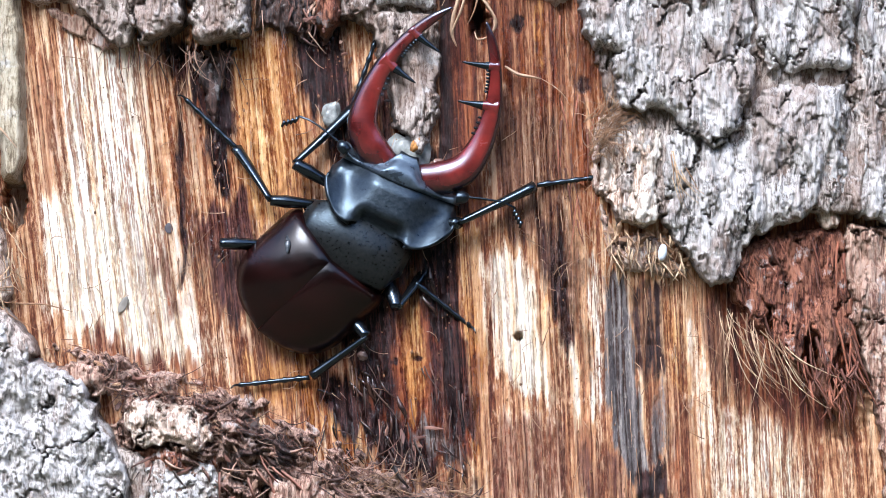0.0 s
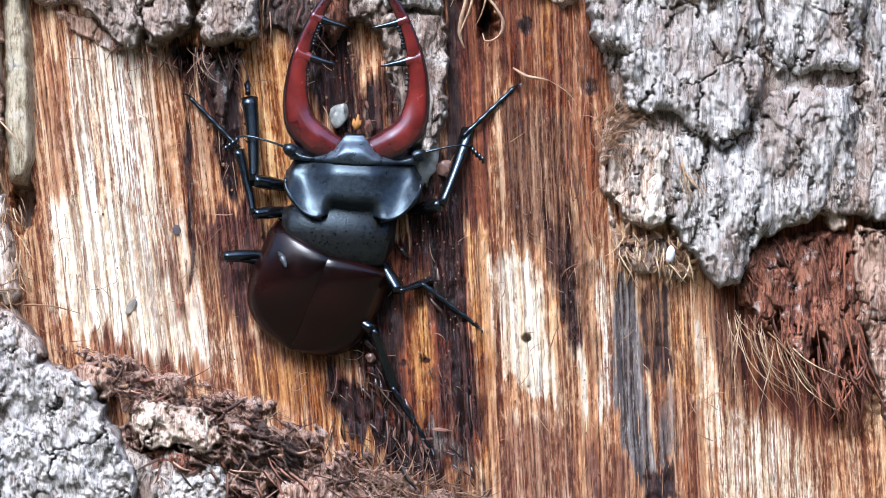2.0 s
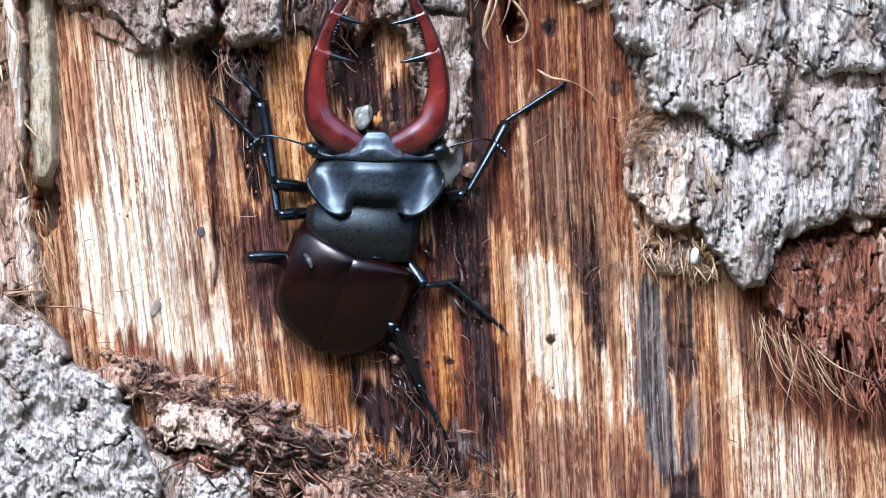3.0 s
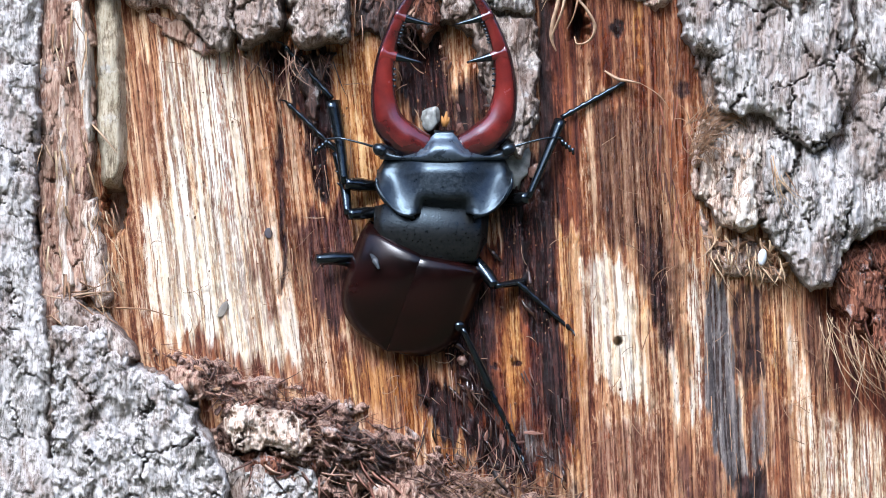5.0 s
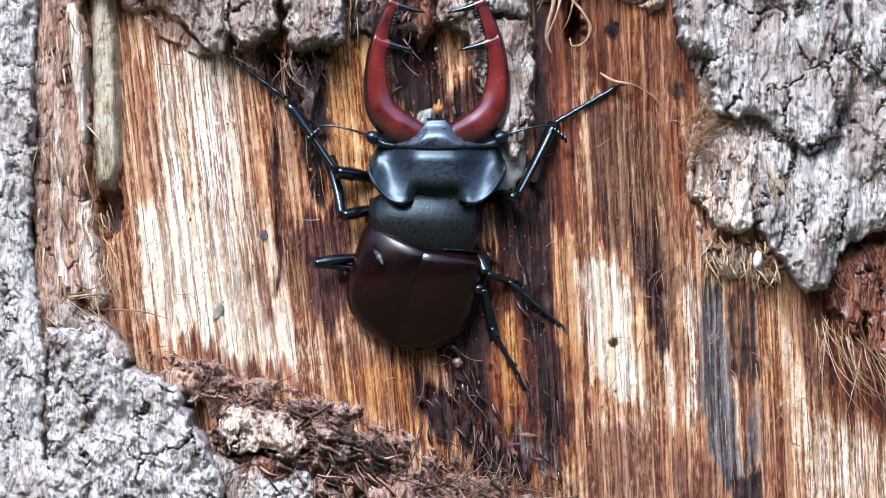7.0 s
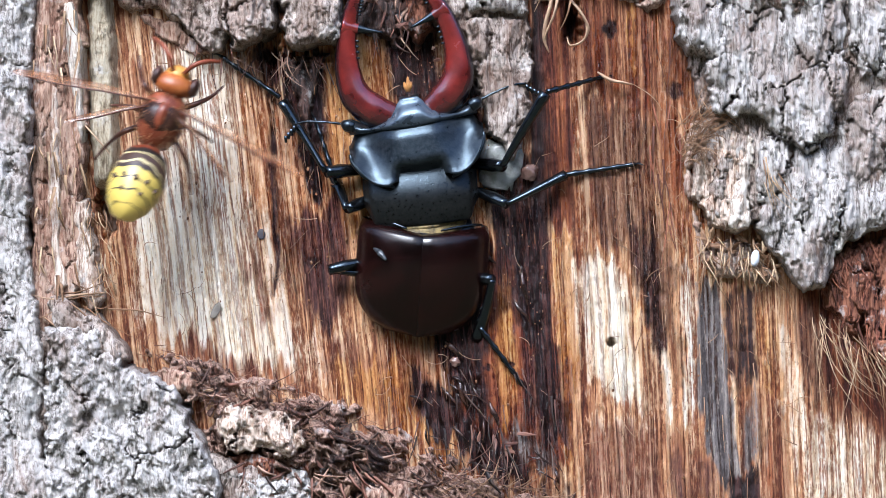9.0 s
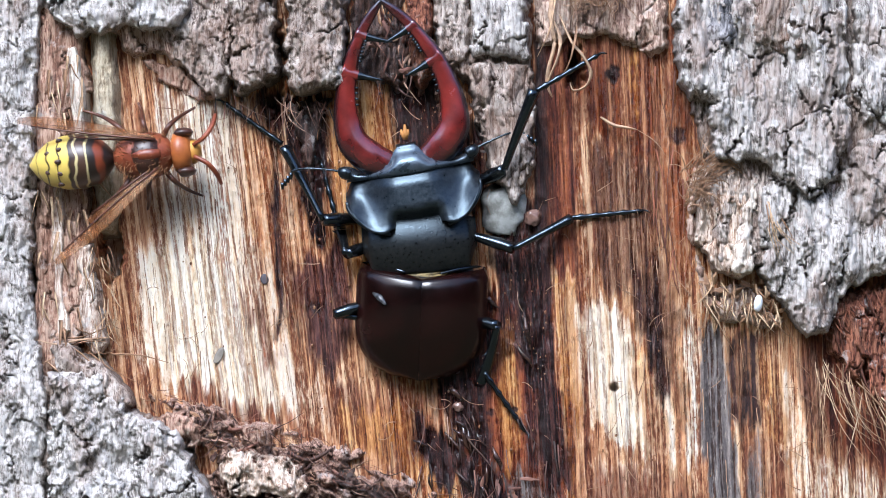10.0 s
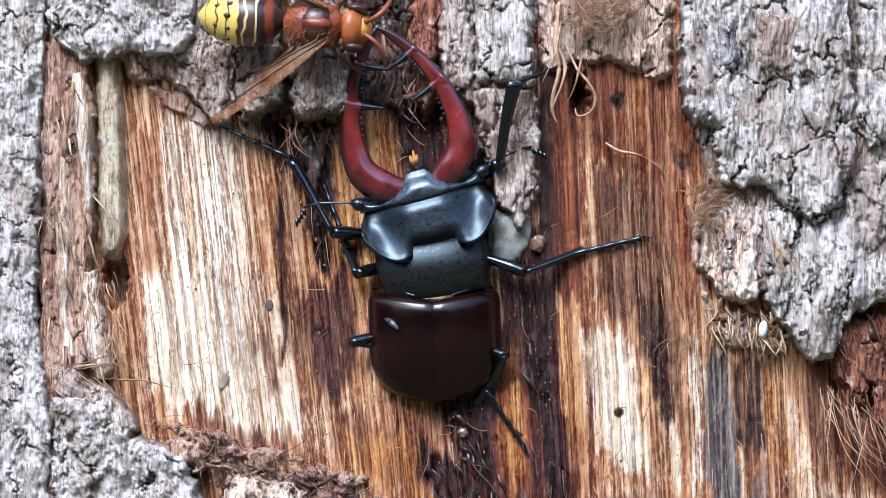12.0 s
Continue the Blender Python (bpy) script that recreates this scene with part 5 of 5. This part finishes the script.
def build_finds():
    sap = Mat("milky_sap")
    n = sap.noise(300)
    sap.set(Base_Color=sap.ramp(n, (0.4, (0.15, 0.15, 0.135)), (0.6, (0.32, 0.33, 0.31))), Roughness=0.22)
    sap.b.inputs["Subsurface Weight"].default_value = 0.3
    sap.b.inputs["Subsurface Radius"].default_value = (0.002, 0.002, 0.002)
    sap.bump(n, 0.4, 0.0006)
    clear = chitin_material("brown_sap", (0.10, 0.05, 0.035), (0.22, 0.14, 0.11), 0.12)
    # the last, smallest lump is added in place of a faint glint
    for x, y, sx, sy, h, turn, mat, words in ((722, 284, 40, 41, 11, 20, sap.m, "milky white lump of oozing sap on the wood"), (773, 296, 15, 15, 9, 0, clear, "brown bead of sap on the wood"),
                                              (586, 200, 15, 22, 12, 10, sap.m, "milky white lump of oozing sap on the wood"), (642, 630, 9, 8, 6, 0, clear, "small bubble standing for a faint glint on the wood")):
        ob = tagged(part("sap_lump", lump((sx, sy), h, x, 3, 0.45), mat, None), words, "sap")
        ob.matrix_world = on_bark(x, y, turn, 4)
    egg = Mat("pale_egg")
    egg.set(Base_Color=egg.ramp(egg.noise(500), (0.4, (0.60, 0.64, 0.70)), (0.6, (0.74, 0.77, 0.82))), Roughness=0.4)
    ob = tagged(part("insect_egg", lump((8, 15), 8, 3, 3, 0.04), egg.m, None), "tiny pale blue-white egg stuck to the bark", "egg")
    ob.matrix_world = on_bark(1171, 447, 8, 50)
    dark = chitin_material("dark_frass", (0.03, 0.025, 0.03), (0.07, 0.06, 0.07), 0.6)
    for x, y, sx, sy, turn, words in ((298, 404, 8, 9, 0, "dark round speck on the wood"),):
        ob = tagged(part("frass_speck", lump((sx, sy), 1.6, y, 3, 0.12), dark, None), words, "speck")
        ob.matrix_world = on_bark(x, y, turn, 3)
    husk = chitin_material("grey_husk", (0.12, 0.105, 0.085), (0.24, 0.21, 0.17), 0.6)
    ob = tagged(part("seed_husk", lump((7, 16), 1.6, 9, 3, 0.15), husk, None), "small grey seed husk stuck to the wood", "husk")
    ob.matrix_world = on_bark(216, 540, 28, 4)


def build_splinters():
    """Wet dark slivers and blisters round the beetle's path."""
    rng = random.Random(5)
    for x, y, dx, dy, w in ((622, 592, 30, 30, 6), (560, 690, 34, 10, 4), (700, 700, 20, 44, 5), (760, 470, 10, 60, 5), (690, 430, 22, 26, 5), (745, 520, 30, 40, 4), (650, 660, 12, 50, 5)):
        line = spline([plan(x + dx * t + rng.uniform(-3, 3), y + dy * t, 3 + 5 * math.sin(3.1 * t)) / S for t in (0, 0.35, 0.7, 1)], 4)
        part("wet_splinter", tube(line, along([1, w, w * 0.8, 1], len(line)), 8), WET, trunk, "wet dark splinter of inner bark")
    for i in range(30):
        x, y = (rng.uniform(590, 720), rng.uniform(640, 800)) if i < 20 else (rng.uniform(700, 830), rng.uniform(770, 850))
        long, turn = rng.uniform(18, 60), radians(rng.gauss(28, 24))
        w, bow = rng.uniform(1.2, 3.8), rng.uniform(-8, 8)
        line = spline([plan(x + math.sin(turn) * long * t + bow * math.sin(3.1 * t), y + math.cos(turn) * long * t, 2 + rng.uniform(3, 8) * math.sin(3.1 * t)) / S for t in (0, 0.3, 0.6, 1)], 4)
        part("wet_splinter", tube(line, along([0.6, w, w * 0.7, 0.6], len(line)), 7), WET, trunk, "wet dark splinter of inner bark")


def build_strands():
    """Single pale strands that hang loose over the wood."""
    pale = fibre_material("pale_strand", (0.42, 0.28, 0.17), (0.60, 0.45, 0.30))
    for line, w in (([(812, -130, 40), (806, -60, 52), (812, -10, 56), (803, 30, 54), (800, 62, 46), (808, 84, 38)], 6), ([(806, -60, 46), (822, -20, 58), (818, 14, 60), (806, 44, 54), (800, 60, 50)], 4),
                    ([(822, -60, 40), (842, -14, 50), (862, 12, 58), (876, 40, 56), (868, 64, 52), (846, 72, 46), (840, 58, 42)], 4.5), ([(894, 118, 14), (916, 132, 20), (936, 136, 20), (958, 140, 12)], 5),
                    ([(958, 140, 12), (984, 156, 12), (1000, 172, 10), (1008, 186, 6)], 1.3), ([(20, 508, 40), (-30, 512, 56), (-70, 520, 58), (-110, 512, 60)], 3.5), ([(-16, 210, 56), (8, 236, 64), (30, 262, 60)], 3)):
        points = spline(line, 5)
        data = tube([plan(*p) / S for p in points], along([w * 0.5, w, w, w * 0.7, w * 0.25], len(points)), 8, 0.6)
        part("bark_strand", data, pale, trunk, "pale loose strand of bast")


def build_beads():
    """Tiny glossy beads, added to stand for the glints of the wet wood."""
    rng = np.random.default_rng(77)
    bm = bmesh.new()
    bmesh.ops.create_icosphere(bm, subdivisions=1, radius=1)
    ball = np.array([v.co[:] for v in bm.verts])
    tri = np.array([[v.index for v in f.verts] for f in bm.faces])
    bm.free()
    verts, faces = [], []
    for cx, cy, rx, ry, count in ((690, 650, 110, 200, 150), (380, 220, 70, 130, 70), (640, 140, 90, 110, 90), (760, 470, 60, 90, 60), (300, 330, 170, 230, 80), (1000, 350, 80, 250, 60), (960, 740, 130, 110, 50), (440, 520, 60, 120, 40)):
        for _ in range(count // 2):
            x, y = cx + rx * rng.uniform(-1, 1), cy + ry * rng.uniform(-1, 1)
            r = rng.uniform(0.7, 1.7) * (1 + rng.random() ** 6)
            p = np.array(plan(x, y, 3.5))
            faces.append(tri + len(verts) * len(ball))
            verts.append(p + ball * np.array([r, r * 0.8, r * rng.uniform(1, 1.8)]) * S)
    ob = part("glint_bead", mesh_from("glint_bead", np.concatenate(verts), np.concatenate(faces)), SHINE, trunk, "tiny glossy beads added as glints on the wet wood")
    tagged(ob, kind="stuff")


SHINE = chitin_material("glint_bead", (0.10, 0.04, 0.02), (0.30, 0.16, 0.08), 0.07, 900, 0.0)
WET = chitin_material("wet_dark_bark", (0.010, 0.006, 0.005), (0.05, 0.022, 0.014), 0.14, 500, 0.5)
build_splinters()
build_strands()
build_beads()
build_fibres()
build_crumbs()
build_finds()


TIMES = [0.0, 0.5, 1.0, 1.5, 2.5, 3.5, 5.5, 6.5, 7.0, 9.0, 9.5, 10.5, 12.0]
BODY = [(603, 447, 47), (606, 449, 37), (590, 440, 24), (596, 434, 24), (595, 434, 21.5), (698, 434, 22.5), (754, 433, 19.5), (762, 424, 19), (760, 423, 18), (752, 397, 4), (751, 419, 3), (752, 501, 1.5), (768, 514, -1)]
NECK = [(628, 425, 28), (630, 425, 21), (602, 420, 8), (601, 410, 7), (604, 402, 5), (700, 398, 5), (763, 402, 4), (768, 396, 5), (754, 386, 3), (745, 338, -5), (742, 364, -5), (750, 450, -5), (768, 464, -8)]
HEAD = [(690, 360, 23), (660, 345, 17), (622, 335, 6), (632, 332, 4), (624, 325, 1), (726, 322, 1), (788, 325, 0), (794, 324, 1), (774, 303, 0), (740, 262, -10), (733, 288, -10), (742, 374, -10), (760, 390, -15)]
JAWS = [0, 2, 0, 0, 0, 0, 0, 0, 0, 6, 7, 8, 7]


def leg(key, joints, climb=0):
    """Keys a leg from hip, knee, ankle and tip, as they slide with the picture."""
    femur, tibia, tarsus, lf, lt, la = LEGS[key]
    rows = [], [], []
    for t, q, body in zip(TIMES, joints, BODY):
        dx, dy = slide(t)
        hip, knee, ankle, tip = [Vector((q[i] - dx, q[i + 1] - dy)) for i in (0, 2, 4, 6)]
        base = on_bark(*body, t=t).inverted()

        def bone(a, b, ha, hb, length):
            way = b - a
            flat = min(way.length, length * 0.985)
            drop = math.copysign(math.sqrt(length ** 2 - flat ** 2), hb - ha)
            drop = max(-abs(ha) + 4, min(drop, 60))
            start = plan(a.x, a.y, ha)
            end = start + Vector((way.x, 0, -way.y)).normalized() * flat * S + Vector((0, -drop * S, 0))
            m = (end - start).to_track_quat("Y", "Z").to_matrix().to_4x4()
            return base @ Matrix.Translation(start) @ m
        rows[0].append((t, bone(knee, hip, 46, 30, lf)))
        up = climb if t > 8 else 0
        rows[1].append((t, bone(knee, ankle, 46 + 0.3 * up, 14 + up, lt)))
        rows[2].append((t, bone(ankle, tip, 14 + up, 6 + up, la)))
    for ob, r in zip((femur, tibia, tarsus), rows):
        walk(ob, r)


def motions():
    b, pron, head = LEGS["all"]
    walk(b, [(t, on_bark(*p, t=t)) for t, p in zip(TIMES, BODY)])
    for ob, track in ((pron, NECK), (head, HEAD)):
        walk(ob, [(t, on_bark(*q, t=t).inverted() @ on_bark(*p, t=t)) for t, p, q in zip(TIMES, track, BODY)])
    for s in (-1, 1):
        jaw = LEGS["jaw", s]
        here = Matrix.Translation(jaw.location.copy())
        walk(jaw, [(t, here @ pose(0, 0, 0, 0, 0, s * a)) for t, a in zip(TIMES, JAWS)])
    leg(("front", -1), [(590, 330, 522, 290, 622, 195, 665, 70), (575, 320, 512, 288, 575, 228, 640, 140), (530, 300, 492, 266, 632, 172, 668, 70), (525, 310, 468, 298, 495, 145, 540, 60), (512, 335, 448, 326, 425, 178, 345, 75),
                        (612, 330, 545, 322, 520, 172, 436, 80), (672, 330, 612, 326, 588, 175, 500, 80), (680, 328, 610, 325, 550, 180, 452, 110), (660, 315, 597, 305, 505, 175, 400, 95), (650, 300, 578, 305, 495, 172, 388, 98),
                        (640, 325, 572, 333, 495, 198, 388, 118), (640, 420, 578, 418, 505, 280, 398, 212), (655, 415, 590, 412, 515, 280, 400, 228)])
    leg(("mid", -1), [(560, 362, 480, 355, 418, 262, 328, 175), (552, 365, 480, 358, 420, 260, 332, 170), (520, 372, 450, 375, 420, 262, 335, 175), (522, 372, 452, 378, 422, 265, 340, 178), (520, 374, 455, 380, 430, 260, 348, 178),
                      (618, 372, 550, 380, 530, 270, 440, 180), (682, 373, 618, 380, 600, 270, 505, 180), (686, 370, 620, 380, 600, 280, 503, 185), (670, 368, 607, 382, 588, 300, 515, 190), (660, 350, 615, 370, 595, 325, 575, 265),
                      (655, 375, 612, 395, 597, 350, 580, 290), (665, 460, 620, 475, 605, 435, 588, 375), (680, 470, 632, 485, 615, 440, 596, 390)])
    leg(("hind", -1), [(*q, q[2] + 108, q[3] + 14, q[2] + 214, q[3] + 30) for q in ((470, 432, 390, 431), (490, 440, 408, 443), (475, 450, 402, 453), (475, 448, 398, 455), (480, 450, 402, 454), (575, 450, 495, 455), (640, 455, 562, 460), (640, 450, 562, 463), (635, 455, 557, 467), (660, 460, 583, 478), (665, 480, 588, 500), (675, 560, 600, 586), (695, 590, 622, 607))])
    leg(("front", 1), [(760, 402, 812, 395, 950, 328, 1070, 312), (750, 388, 800, 388, 931, 322, 1054, 313), (735, 365, 785, 358, 785, 218, 880, 145), (730, 395, 772, 385, 780, 240, 865, 155), (735, 350, 795, 340, 865, 235, 950, 165),
                       (825, 358, 870, 350, 935, 205, 1025, 155), (890, 358, 935, 350, 990, 213, 1090, 155), (895, 362, 935, 355, 985, 218, 1085, 160), (872, 352, 915, 350, 980, 220, 1090, 155), (840, 290, 890, 295, 968, 165, 1060, 138),
                       (840, 260, 885, 235, 945, 100, 1060, 45), (850, 358, 905, 340, 955, 200, 1068, 125), (850, 312, 885, 290, 912, 150, 1015, 110)], 56)
    leg(("mid", 1), [(680, 480, 703, 545, 735, 500, 805, 556), (685, 470, 712, 540, 735, 512, 812, 556), (665, 462, 703, 530, 735, 510, 815, 560), (670, 460, 706, 520, 742, 505, 822, 558), (672, 448, 712, 510, 755, 498, 825, 557),
                     (765, 445, 810, 502, 850, 500, 920, 560), (835, 448, 878, 507, 915, 500, 985, 562), (835, 434, 872, 495, 905, 500, 975, 560), (832, 425, 862, 485, 900, 498, 975, 562), (835, 335, 897, 362, 1000, 310, 1130, 290),
                     (830, 360, 905, 385, 1005, 330, 1133, 315), (840, 444, 912, 467, 1015, 416, 1140, 402), (855, 455, 930, 482, 1015, 450, 1140, 420)])
    leg(("hind", 1), [(600, 540, 650, 595, 548, 668, 420, 682), (620, 540, 672, 585, 692, 660, 775, 808), (600, 540, 657, 585, 695, 690, 775, 808), (600, 540, 660, 585, 697, 690, 775, 808), (600, 540, 665, 580, 700, 680, 772, 808),
                      (700, 540, 755, 580, 800, 680, 865, 814), (770, 540, 822, 580, 870, 690, 930, 815), (790, 520, 860, 520, 880, 580, 935, 680), (790, 510, 855, 512, 870, 580, 918, 668), (810, 490, 872, 495, 850, 580, 915, 668),
                      (815, 510, 878, 520, 855, 600, 918, 690), (825, 590, 885, 605, 862, 690, 925, 778), (840, 610, 895, 630, 860, 690, 930, 795)])
    far = [(0.0, 2600, 2200, -40, 900), (2.9, 2300, 2000, -40, 700), (3.2, 1600, 1150, -45, 200), (3.3, 1275, 755, -40, 180), (3.4, 1500, 1150, -70, 250), (3.8, 1300, 2000, -90, 700), (6.5, -900, 1900, 10, 800), (8.4, 160, 1200, 15, 300)]
    near = [(8.7, 296, 330, 15, 130), (8.8, 288, 236, 14, 120), (8.9, 330, 150, 10, 120), (9.0, 288, 210, 20, 110), (9.1, 158, 220, 22, 110), (9.2, 76, 140, 32, 105), (9.3, 80, 140, 28, 100), (9.4, 92, 145, 27, 95), (9.5, 122, 165, 42, 85),
            (9.7, 172, 222, 75, 75), (10.0, 258, 275, 85, 40), (10.3, 288, 275, 73, 40), (10.5, 288, 207, 71, 60), (10.8, 348, 147, 79, 95), (11.0, 356, 112, 53, 95), (11.2, 422, 150, 45, 95), (11.4, 455, 85, 53, 98), (11.6, 535, 62, 76, 98), (12.0, 562, 46, 95, 98)]
    walk(hornet, [(t, on_bark(784 + (x - 784) * (1 - h * S / D), 441 + (y - 441) * (1 - h * S / D), a, h, t=t)) for t, x, y, a, h in far + near])
    waist = Matrix.Translation((0, -54 * S, 50 * S))
    walk(LEGS["abdomen"], [(t, waist @ pose(0, 0, 0, tuck, 0, side) @ waist.inverted()) for t, tuck, side in ((0.0, 0, 0), (3.0, -40, 0), (3.6, -40, 0), (8.5, -42, 0), (9.2, -42, 0), (9.6, -8, 0), (10.2, 0, 0), (10.5, 0, 0), (10.8, 14, 2), (11.0, 28, 4), (11.2, 18, 4), (11.5, 4, 3), (11.7, 0, 1), (12.0, 0, 0))])
    for wing, s, k in hornet_wings:
        root = Matrix.Translation((s * 26 * S, (22 - 10 * k) * S, (84 - 6 * k) * S))
        spread = 82 - 22 * k
        held = ((9.7, 11), (10.0, 12), (10.3, 13), (10.8, 17), (11.0, 34), (11.2, 28), (11.6, 22), (12.0, 22)) if s < 0 else ((9.7, 60), (10.0, 37), (10.3, 44), (10.8, 43), (11.0, 33), (11.2, 39), (11.6, 43), (12.0, 40))
        beat = [(8.5 + i / 30, root @ pose(0, 0, 0, 0, s * (38 if i % 2 else -30), s * spread)) for i in range(25)]
        beat = [(3.1 + i / 30, beat[i][1]) for i in range(12)] + beat
        walk(wing, [(0.0, root @ pose(0, 0, 0, 0, 0, s * spread))] + beat + [(9.45, root @ pose(0, 0, 0, 0, 0, s * 62))] + [(t, root @ pose(0, 0, 0, 0, 0, s * (a - 4 * k))) for t, a in held])


motions()
